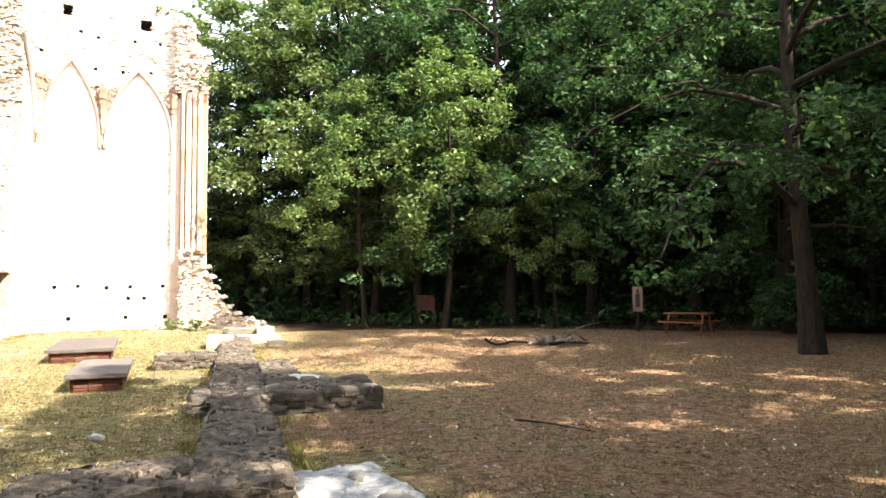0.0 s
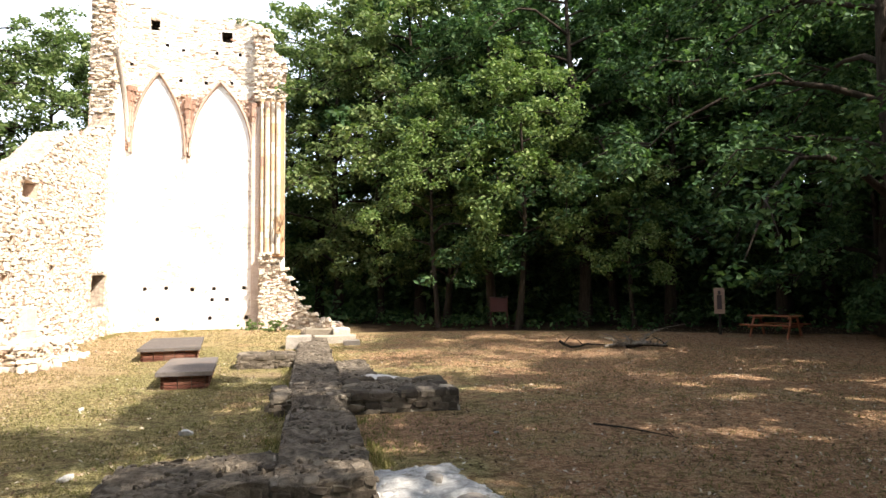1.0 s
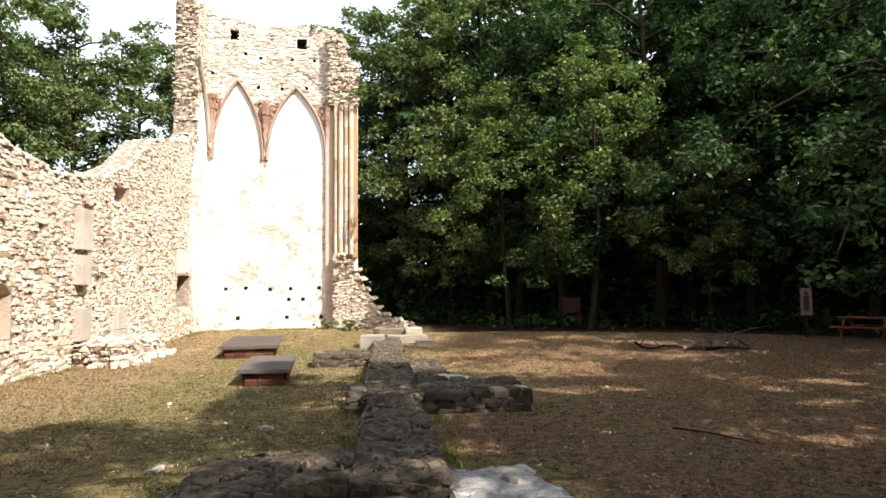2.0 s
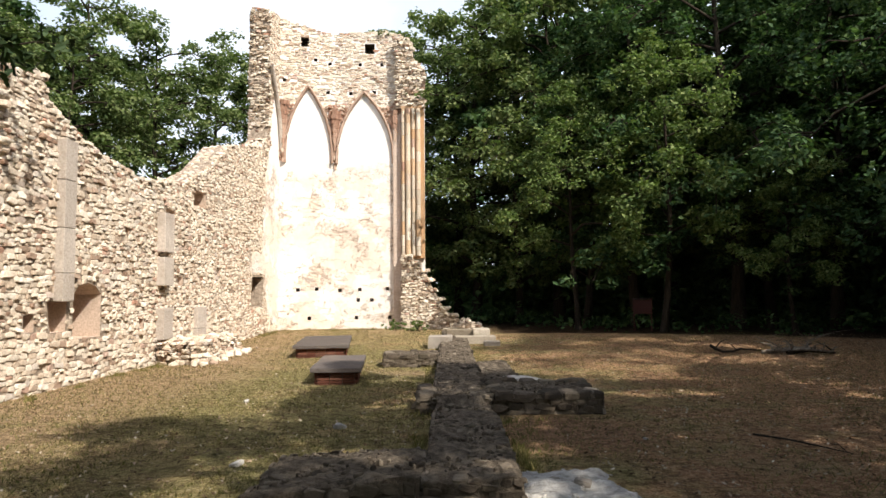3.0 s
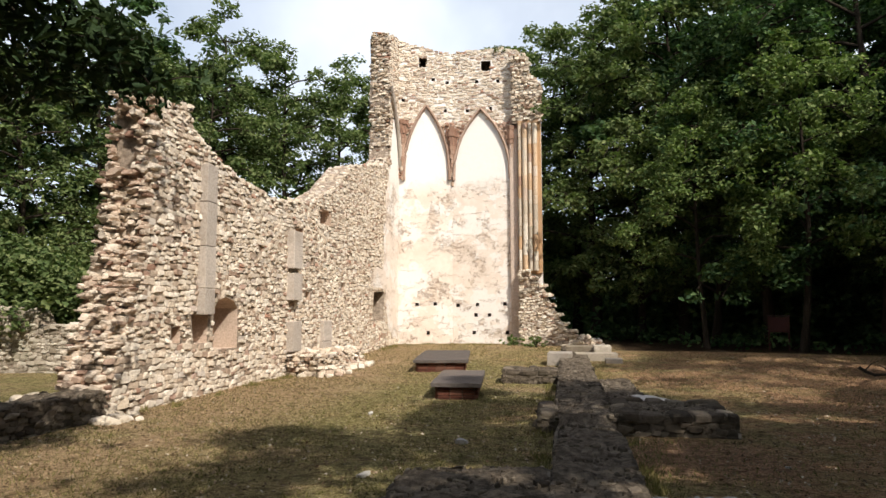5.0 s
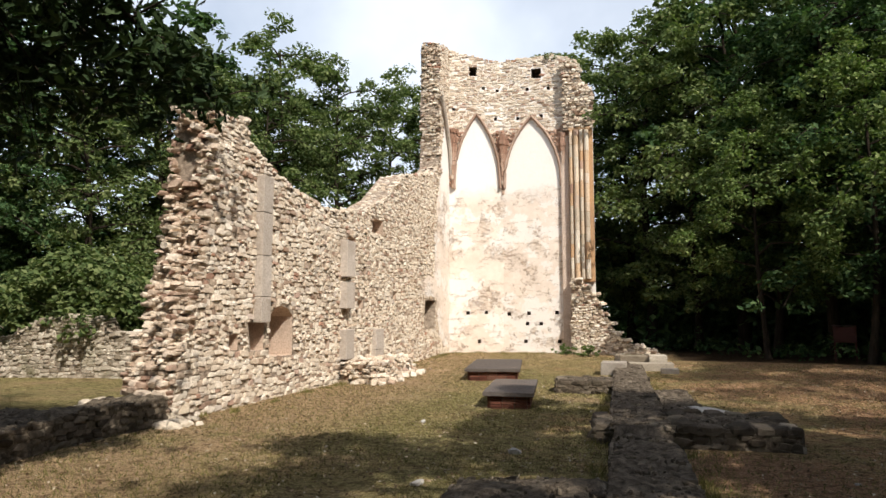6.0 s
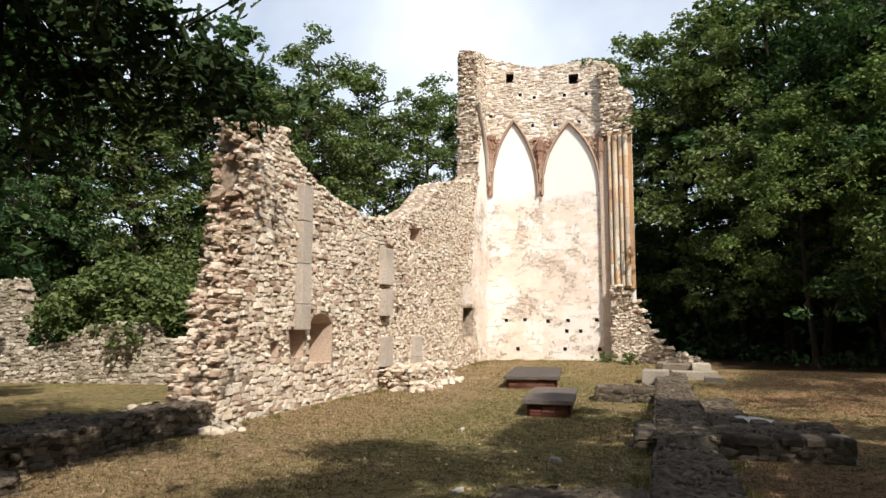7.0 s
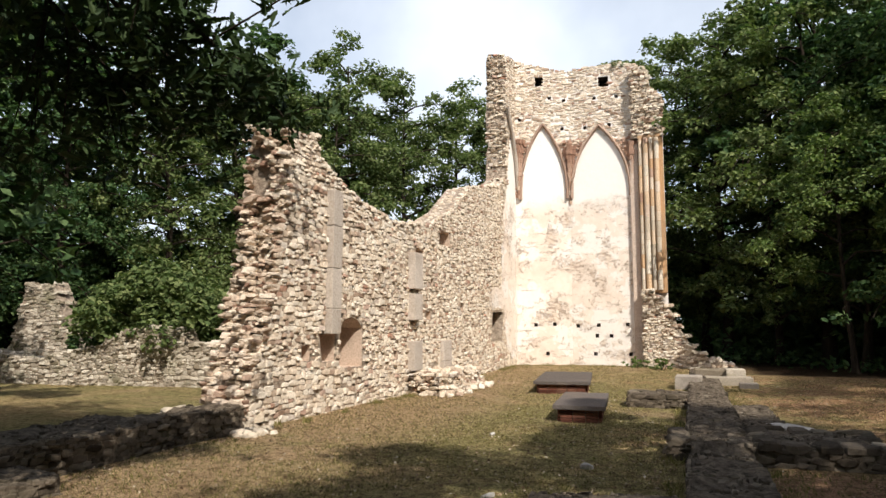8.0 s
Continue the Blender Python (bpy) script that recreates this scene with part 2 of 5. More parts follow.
M_LEAF_DRY = leaf_material("fallen_leaves", [(0, (0.07, 0.04, 0.02)), (0.5, (0.17, 0.11, 0.06)), (0.85, (0.34, 0.25, 0.17)), (1, (0.64, 0.56, 0.44))], 0.1)
M_GRASS = leaf_material("grass_blades", [(0, (0.075, 0.075, 0.02)), (0.6, (0.17, 0.15, 0.05)), (1, (0.30, 0.24, 0.11))], 0.2)


def bark_material(name, a, b):
    n = Nodes(name)
    m = n.add("ShaderNodeMapping")
    m.inputs["Scale"].default_value = (9, 9, 1.6)
    n.link(n.add("ShaderNodeTexCoord").outputs["Object"], m.inputs["Vector"])
    f = n.noise(1.6, 7, 0.7, m.outputs[0])
    return n.done(n.ramp(f, [(0.32, a), (0.68, b)]), 0.95, f, 1.0, 0.04, 0.1)


M_BARK = bark_material("tree_bark", (0.013, 0.010, 0.007), (0.048, 0.037, 0.027))
M_DEADWOOD = bark_material("dead_wood", (0.07, 0.055, 0.04), (0.34, 0.29, 0.23))


def wood_material(name, a, b):
    n = Nodes(name)
    m = n.add("ShaderNodeMapping")
    m.inputs["Scale"].default_value = (2, 25, 25)
    n.link(n.add("ShaderNodeTexCoord").outputs["Object"], m.inputs["Vector"])
    f = n.noise(1.5, 6, 0.65, m.outputs[0])
    return n.done(n.ramp(f, [(0.3, a), (0.7, b)]), 0.6, f, 0.3, 0.01, 0.3)


M_WOOD = wood_material("stained_red_wood", (0.16, 0.050, 0.022), (0.31, 0.11, 0.048))
M_BOARD = wood_material("dark_red_board", (0.035, 0.010, 0.008), (0.070, 0.018, 0.013))
M_PALE_WOOD = wood_material("pale_wood", (0.17, 0.11, 0.075), (0.27, 0.18, 0.125))
M_DARKPAINT = wood_material("dark_paint", (0.03, 0.02, 0.02), (0.06, 0.04, 0.035))


# ---- builders ----
RNG = np.random.default_rng(7)


def mesh_of(name, verts, faces, material, smooth=False):
    me = bpy.data.meshes.new(name)
    me.from_pydata([tuple(map(float, v)) for v in verts], [], [tuple(map(int, f)) for f in faces])
    me.materials.append(material)
    if smooth:
        me.polygons.foreach_set("use_smooth", [True] * len(me.polygons))
    me.update()
    return me


def quick_mesh(name, verts, faces, material):
    """verts (n, 3) and faces (m, k), all faces of k corners, as arrays."""
    me = bpy.data.meshes.new(name)
    k = faces.shape[1]
    me.vertices.add(len(verts))
    me.vertices.foreach_set("co", np.ascontiguousarray(verts, dtype=np.float32).ravel())
    me.loops.add(faces.size)
    me.loops.foreach_set("vertex_index", np.ascontiguousarray(faces, dtype=np.int32).ravel())
    me.polygons.add(len(faces))
    me.polygons.foreach_set("loop_start", np.arange(0, faces.size, k, dtype=np.int32))
    me.materials.append(material)
    me.update(calc_edges=True)
    me.polygons.foreach_set("use_smooth", [False] * len(faces))
    return me


def under(name, me, parent, label=""):
    ob = new(name, me)
    ob.parent = parent
    if label:
        ob["label"] = label
    return ob


def part(name, bm, material, parent, label=""):
    me = bpy.data.meshes.new(name)
    bm.to_mesh(me)
    bm.free()
    me.materials.append(material)
    return under(name, me, parent, label)


def box_bm(size, centre=(0, 0, 0), bevel=0.0, rough=0.0, cuts=0):
    bm = bmesh.new()
    bmesh.ops.create_cube(bm, size=1, matrix=Matrix.Translation(centre) @ Matrix.Diagonal((*size, 1)))
    if cuts:
        bmesh.ops.subdivide_edges(bm, edges=bm.edges[:], cuts=cuts, use_grid_fill=True)
    if bevel:
        bmesh.ops.bevel(bm, geom=bm.edges[:] if not cuts else [e for e in bm.edges if e.calc_face_angle(0) > 0.5], offset=bevel, segments=2, affect="EDGES", profile=0.6)
    if rough:
        for v in bm.verts:
            v.co += (noise.noise_vector(v.co * 3.1 + Vector(size) * 7) + noise.noise_vector(v.co * 8.3 + Vector(size) * 11) * 0.6) * rough
    return bm


def thing(name, place=(0, 0, 0), turn=0, **tags):
    ob = new(name)
    ob.matrix_basis = pose(*place, 0, 0, turn)
    return tagged(ob, **tags)


def tube(path, radii, sides=8):
    """Rings along a path: verts and quads."""
    path = [Vector(p) for p in path]
    verts, faces = [], []
    for i, p in enumerate(path):
        d = (path[min(i + 1, len(path) - 1)] - path[max(i - 1, 0)]).normalized()
        a = d.orthogonal().normalized() if abs(d.z) > 0.99 else d.cross(Vector((0, 0, 1))).normalized()
        b = d.cross(a)
        for s in range(sides):
            w = 2 * math.pi * s / sides
            verts.append(p + (a * math.cos(w) + b * math.sin(w)) * radii[i])
    for i in range(len(path) - 1):
        for s in range(sides):
            t = (s + 1) % sides
            faces.append((i * sides + s, i * sides + t, (i + 1) * sides + t, (i + 1) * sides + s))
    return verts, faces


def tubes(name, runs, material, sides=8):
    verts, faces = [], []
    for path, radii in runs:
        v, f = tube(path, radii, sides)
        k = len(verts)
        verts += v
        faces += [tuple(i + k for i in q) for q in f]
    return mesh_of(name, verts, faces, material, True)


# stones: a few rough unit blocks, x across, y depth (front at y = -1), z up
def unit_stone(seed):
    r = np.random.default_rng(seed)
    corner = np.array([[-0.5, -0.5], [0.5, -0.5], [0.5, 0.5], [-0.5, 0.5]])
    corner = corner + r.uniform(-0.16, 0.16, (4, 2))
    rim = []
    for i in range(4):
        a, b = corner[i], corner[(i + 1) % 4]
        k = r.uniform(0.06, 0.22)
        rim += [a * (1 - k) + b * k, a * 0.45 + b * 0.55 + r.uniform(-0.05, 0.05, 2)]
    rim = np.array(rim)
    slope = r.uniform(-0.25, 0.25, 2)
    back = np.c_[rim, np.full(8, 0.0)]
    mid = np.c_[rim * r.uniform(0.95, 1.02, (8, 1)), -0.72 - rim @ slope + r.uniform(-0.08, 0.08, 8)]
    face = np.c_[rim * r.uniform(0.70, 0.90, (8, 1)), -0.97 - rim @ slope + r.uniform(-0.07, 0.07, 8)]
    heart = np.array([[r.uniform(-0.15, 0.15), r.uniform(-0.15, 0.15), -1.0 + r.uniform(-0.10, 0.06)]])
    v = np.concatenate([back, mid, face, heart])[:, [0, 2, 1]]
    tri = []
    for k in (0, 8):
        for i in range(8):
            j = (i + 1) % 8
            tri += [(k + i, k + j, k + 8 + j), (k + i, k + 8 + j, k + 8 + i)]
    for i in range(8):
        tri.append((16 + i, 16 + (i + 1) % 8, 24))
    return v, np.array(tri)


STONES = [unit_stone(s) for s in range(24)]
STONE_MESHES = {}


def stone_mesh(k, material):
    key = (k, material.name)
    if key not in STONE_MESHES:
        STONE_MESHES[key] = quick_mesh("stone", *STONES[k], material)
    return STONE_MESHES[key]


def lay_stones(owner, placed, material, single=0, near=None, label=""):
    """Stones given as matrices: the nearest to the point near as parts, the rest as one joined part."""
    if near is not None:
        placed = sorted(placed, key=lambda m: (m.translation - Vector(near)).length)
    inverse = owner.matrix_basis.inverted()
    verts, faces, k = [], [], 0
    for i, m in enumerate(placed):
        which = int(RNG.integers(len(STONES)))
        if i < single:
            ob = under("stone", stone_mesh(which, material), owner)
            ob.matrix_basis = inverse @ m
            continue
        v, f = STONES[which]
        m = np.array(inverse @ m)
        verts.append(v @ m[:3, :3].T + m[:3, 3])
        faces.append(f + k)
        k += len(v)
    if verts:
        ob = under("stonework", quick_mesh("stonework", np.concatenate(verts), np.concatenate(faces), material), owner, label)
        tagged(ob, kind="stuff")


def courses(u0, u1, z0, z1, inside, to_world, height=(0.09, 0.20), aspect=(1.2, 2.6), proud=(0.05, 0.12), seed=1, drift=0.05):
    """Rough courses of stones over a face. to_world(u, z) gives a place and the outward direction."""
    r = np.random.default_rng(seed)
    out, z = [], z0
    while z < z1:
        h = r.uniform(*height)
        u = u0 - r.uniform(0, 0.3)
        while u < u1:
            w = h * r.uniform(*aspect)
            cu, cz = u + w / 2, z + h / 2 + drift * math.sin(u * 1.7 + z * 2.1) + r.uniform(-0.02, 0.02)
            if u0 <= cu <= u1 and inside(cu, cz) and r.random() > 0.03:
                place, outward = to_world(cu, cz)
                side = Vector((0, 0, 1)).cross(outward) * -1
                m = Matrix((side, -Vector(outward), Vector((0, 0, 1)))).transposed().to_4x4()
                d = r.uniform(*proud) * (1.5 if r.random() < 0.1 else 1)
                tip = pose(0, 0, 0, r.uniform(-4, 4), r.uniform(-5, 5), r.uniform(-4, 4))
                m = Matrix.Translation(place) @ m @ tip @ Matrix.Diagonal((w * r.uniform(0.92, 1.10), d, h * r.uniform(0.86, 1.12), 1))
                out.append(m)
            u += w
        z += h
    return out


def heap(n, centre, spread, size=(0.10, 0.35), seed=1, flat=0.7, down=0.3):
    """Loose stones lying on a surface."""
    r = np.random.default_rng(seed)
    out = []
    for _ in range(n):
        p = Vector(centre) + Vector((r.uniform(-1, 1) * spread[0], r.uniform(-1, 1) * spread[1], 0))
        s = r.uniform(*size)
        p.z += r.uniform(0, 1) * spread[2]
        turn = pose(0, 0, 0, r.uniform(-14, 14) - 90, r.uniform(-14, 14), 0)
        m = Matrix.Translation(p - Vector((0, 0, s * down))) @ pose(0, 0, 0, 0, 0, r.uniform(0, 360)) @ turn
        out.append(m @ Matrix.Diagonal((s * r.uniform(0.8, 1.5), s * flat, s, 1)))
    return out


def line(points):
    """A function that follows straight pieces through points (u, value)."""
    us, vs = [p[0] for p in points], [p[1] for p in points]
    return lambda u: float(np.interp(u, us, vs))


def slab_wall(name, origin, along, outline, thick, material, cutters=(), owner=None, label=""):
    """A prism: outline in (u, z) on a face that runs along a direction, extruded backwards by thick."""
    bm = bmesh.new()
    a = Vector(along).normalized()
    back = Vector((0, 0, 1)).cross(a) * thick
    front = [bm.verts.new(Vector(origin) + a * u + Vector((0, 0, z))) for u, z in outline]
    rear = [bm.verts.new(v.co + back) for v in front]
    n = len(front)
    bm.faces.new(front)
    bm.faces.new(rear[::-1])
    for i in range(n):
        bm.faces.new((front[i], rear[i], rear[(i + 1) % n], front[(i + 1) % n]))
    bmesh.ops.recalc_face_normals(bm, faces=bm.faces[:])
    if not cutters:
        return part(name, bm, material, owner, label)
    me = bpy.data.meshes.new(name)
    bm.to_mesh(me)
    bm.free()
    me.materials.append(material)
    body = new(name, me)
    cm = bpy.data.meshes.new("cutter")
    cb = bmesh.new()
    for shape, deep in cutters:
        f = [cb.verts.new(Vector(origin) + a * u + Vector((0, 0, z)) - back.normalized() * 0.1) for u, z in shape]
        b = [cb.verts.new(v.co + back.normalized() * (deep + 0.1)) for v in f]
        k = len(f)
        cb.faces.new(f)
        cb.faces.new(b[::-1])
        for i in range(k):
            cb.faces.new((f[i], b[i], b[(i + 1) % k], f[(i + 1) % k]))
    bmesh.ops.recalc_face_normals(cb, faces=cb.faces[:])
    cb.to_mesh(cm)
    cb.free()
    tool = new("cutter", cm)
    mod = body.modifiers.new("cut", "BOOLEAN")
    mod.object, mod.operation, mod.solver = tool, "DIFFERENCE", "EXACT"
    bpy.context.view_layer.update()
    done = bpy.data.meshes.new_from_object(body.evaluated_get(bpy.context.evaluated_depsgraph_get()))
    body.modifiers.clear()
    body.data = done
    # hole linings in the plaster take dark mortar to stand for their shade
    done.materials.append(M_MORTAR_DARK if material is M_PLASTER else M_RED)
    for f in done.polygons:
        depth = (f.center - Vector(origin)).dot(back.normalized())
        if 0.02 < depth < thick - 0.02 and 0.3 < f.center.z < 13.1 and f.area < 0.8:
            f.material_index = 1
    bpy.data.objects.remove(tool)
    body.parent = owner
    if label:
        body["label"] = label
    return body


def rect(u, z, w, h):
    return [(u - w / 2, z - h / 2), (u + w / 2, z - h / 2), (u + w / 2, z + h / 2), (u - w / 2, z + h / 2)]


def in_poly(u, z, poly):
    hit, j = False, len(poly) - 1
    for i in range(len(poly)):
        (a, b), (c, d) = poly[i], poly[j]
        if (b > z) != (d > z) and u < (c - a) * (z - b) / (d - b) + a:
            hit = not hit
        j = i
    return hit


def near_poly(u, z, poly):
    return any(in_poly(u + a, z + b, poly) for a in (-0.06, 0, 0.06) for b in (-0.03, 0, 0.03))


# ---- ground ----
def ground_height(x, y):
    rise = 0.18 * min(max((y - 18) / 12, 0), 1) + 0.35 * min(max((x - 16) / 14, 0), 1)
    return rise + 0.05 * noise.noise(Vector((x * 0.23, y * 0.23, 0))) + 0.02 * noise.noise(Vector((x * 0.9, y * 0.9, 3)))


def axis_steps(lo, hi):
    fine = np.arange(lo, hi, 0.35)
    return np.concatenate([[-900, -300, -120, -60], fine, [60, 120, 300, 900]])


gx, gy = axis_steps(-34, 34), axis_steps(-14, 44)
gv = np.array([(x, y, ground_height(x, y)) for y in gy for x in gx])
gi = np.arange(len(gx) * len(gy)).reshape(len(gy), len(gx))
gf = np.stack([gi[:-1, :-1], gi[:-1, 1:], gi[1:, 1:], gi[1:, :-1]], -1).reshape(-1, 4)
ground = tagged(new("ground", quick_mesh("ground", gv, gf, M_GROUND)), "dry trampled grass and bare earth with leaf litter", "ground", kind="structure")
ground.data.polygons.foreach_set("use_smooth", [True] * len(ground.data.polygons))

# ---- the choir's left wall ----
LX = -7.4
left_wall = thing("wall_choir_side", (LX, 20, 0), label="tall broken rubble wall of cream limestone with a ragged top", category="wall", kind="structure")
LEFT_TOP = [(10.9, 3.2), (11.1, 5.5), (12.15, 5.7), (12.4, 5.2), (12.9, 5.02), (13.8, 4.75), (14.9, 4.55), (16.2, 4.5), (18.7, 4.75), (20.7, 5.5), (22.5, 6.6), (24.4, 7.05), (26.6, 7.5), (27.55, 8.0), (27.7, 9.3), (27.95, 9.5), (27.6, 10.4), (27.75, 12.2), (27.65, 13.3), (28.0, 13.55), (29.5, 13.85)]
left_top = line([(10.9, 5.2)] + LEFT_TOP[1:13] + [(27.6, 8.1), (27.7, 13.4), (29.5, 13.85)])
NICHE = [(13.30, 0.88), (14.36, 0.88), (14.36, 1.75), (14.15, 1.92), (13.83, 1.99), (13.5, 1.92), (13.30, 1.75)]
SMALL_NICHE = [(12.55, 1.05), (13.05, 1.05), (13.08, 1.63), (12.42, 1.63)]
RECESS = [(25.2, 1.25), (26.8, 1.25), (27.0, 2.4), (25.5, 2.35)]
WINDOW_GAP = [(19.5, 4.3), (20.5, 4.3), (20.45, 4.75), (19.6, 4.75)]
LEFT_HOLES = [rect(18.6, 2.1, 0.35, 0.22), rect(16.3, 1.05, 0.2, 0.2), rect(18.9, 3.1, 0.22, 0.2), rect(15.5, 3.2, 0.2, 0.16), rect(21.7, 2.4, 0.25, 0.2), rect(11.9, 1.25, 0.3, 0.3), rect(17.9, 3.75, 0.6, 0.4)]
outline = [(9.9, -0.3)] + [(10.0, 0.6), (10.4, 1.6), (10.7, 2.4)] + LEFT_TOP + [(29.5, -0.3)]
to_local = Matrix.Translation((-LX, -20, 0))
# u runs along +y; the face looks to +x
core = slab_wall("core", (0, -20, 0), (0, 1, 0), outline, 0.85, M_MORTAR, [(s, 0.74) for s in (NICHE, SMALL_NICHE, RECESS, WINDOW_GAP)] + [(s, 0.30) for s in LEFT_HOLES], left_wall)
HOLES = [NICHE, SMALL_NICHE, RECESS, WINDOW_GAP] + LEFT_HOLES


def left_inside(u, z):
    if not in_poly(u, z - 0.06, outline) or z > left_top(u) + 0.1:
        return False
    return not any(near_poly(u, z, h) for h in HOLES) and not in_poly(u, z, COAT)


COAT = [(29.3, 0.35), (28.3, 0.5), (27.6, 0.95), (27.25, 1.6), (27.15, 2.45), (26.3, 2.55), (25.6, 2.48), (24.95, 2.62), (25.1, 3.1), (25.9, 3.35), (26.6, 3.3), (26.9, 4.1), (26.75, 4.9), (27.2, 5.6), (27.1, 6.4), (27.6, 7.3), (27.9, 8.6), (28.3, 9.7), (28.5, 10.2), (29.3, 9.2)]

near_end = (LX, 11, 2)
stones = courses(9.9, 29.3, -0.05, 13.9, left_inside, lambda u, z: ((LX - 0.01, u, z), Vector((1, 0, 0))), (0.05, 0.125), (1.1, 2.7), (0.012, 0.060), 3)
# the broken end, that shows the wall's core
end_edge = line([(0, 10.0), (0.6, 10.05), (1.6, 10.45), (2.4, 10.75), (3.2, 10.95), (5.6, 11.15)])
hollow = lambda u, z: 0.45 * max(0, 1 - ((u + 0.50) / 0.26) ** 2 - ((z - 4.55) / 0.34) ** 2) ** 0.5 + 0.3 * max(0, 1 - ((u + 0.62) / 0.25) ** 2 - ((z - 5.12) / 0.14) ** 2) ** 0.5 + 0.3 * max(0, 1 - ((u + 0.45) / 0.12) ** 2 - ((z - 3.85) / 0.2) ** 2) ** 0.5
ragged = lambda u, z: end_edge(z) - 0.05 + 0.16 * noise.noise(Vector((u * 2.5, z * 1.6, 1))) + 0.08 * noise.noise(Vector((u * 7, z * 5, 1)))
end_stones = courses(-0.85, 0.05, 0.0, 5.6, lambda u, z: hollow(u, z) < 0.1, lambda u, z: ((LX + u, ragged(u, z), z), Vector((0, -1, 0))), (0.05, 0.13), (1.1, 2.8), (0.05, 0.24), 5)
end_stones += courses(-0.85, 0.05, 0.02, 5.5, lambda u, z: hollow(u, z) < 0.1, lambda u, z: ((LX + u, ragged(u, z) + 0.03, z), Vector((0, -1, 0))), (0.04, 0.10), (1.0, 2.4), (0.05, 0.2), 8)
stones += courses(-0.82, 0.0, 7.6, 13.5, lambda u, z: True, lambda u, z: ((LX + u, 27.75, z), Vector((0, -1, 0))), (0.045, 0.12), (1.2, 2.8), (0.05, 0.2), 6)
# loose stones along the top
r = np.random.default_rng(11)
for u in np.arange(11.1, 29.4, 0.13):
    for w in (0.1, 0.4, 0.7):
        s = r.uniform(0.08, 0.19)
        stones.append(Matrix.Translation((LX - w + r.uniform(-0.1, 0.1), u, left_top(u) - 0.05)) @ pose(0, 0, 0, -90 + r.uniform(-15, 15), r.uniform(-15, 15), 0) @ Matrix.Diagonal((s * 1.3, s * 0.45, s * 1.2, 1)))
lay_stones(left_wall, stones, M_STONE, 160, near_end)
lay_stones(left_wall, end_stones, M_CORE, 140, near_end, "brown rubble core at the broken end")
slab_wall("plaster_remnant", (0.022, -20, 0), (0, 1, 0), COAT, 0.06, M_PLASTER, (), left_wall, "remnant of pale plaster in the corner")

# ---- the apse: two plastered faces that meet in a blunt corner ----
A0, A1, B1 = Vector((-7.5, 29.3, 0)), Vector((-5.05, 29.83, 0)), Vector((-1.1, 29.9, 0))


def pointed(u0, u1, z0, u_top, z_top, n=10):
    """The two flanks of a pointed arch."""
    def flank(a, b):
        pts = []
        for i in range(n + 1):
            t = i / n
            pts.append((a[0] + (b[0] - a[0]) * t ** 2.5, a[1] + (b[1] - a[1]) * t))
        return pts
    return flank((u0, z0), (u_top, z_top)), flank((u1, z0), (u_top, z_top))


FACES = {
    "A": dict(p=A0, q=A1, top=[(0, 13.86), (0.9, 13.55), (2.0, 13.27), (2.55, 13.2)], arch=(0.34, 2.38, 7.4, 1.34, 10.80),
              holes=[rect(1.20, 12.8, 0.36, 0.42)], small=[(1.66, 12.02), (2.29, 11.87), (2.2, 10.58), (0.94, 1.88), (1.74, 1.91), (1.43, 0.65), (0.32, 11.05)]),
    "B": dict(p=A1, q=B1, top=[(0, 13.2), (1.4, 13.32), (2.6, 13.3), (3.4, 12.9), (3.5, 12.05), (3.95, 11.7)], arch=(0.08, 2.58, 7.4, 1.29, 10.60),
              holes=[rect(1.54, 12.57, 0.44, 0.46)], small=[(1.12, 11.86), (2.08, 11.84), (0.70, 10.55), (1.74, 10.6), (0.24, 1.84), (1.10, 1.87), (2.30, 1.9), (1.03, 1.42), (1.62, 1.42), (0.95, 0.66), (2.40, 0.66)]),
}
apse = thing("wall_apse", (-4.5, 29.9, 0), label="tall apse wall with worn cream plaster and rubble above two pointed arches", category="wall", kind="structure")
apse_in = apse.matrix_basis.inverted()
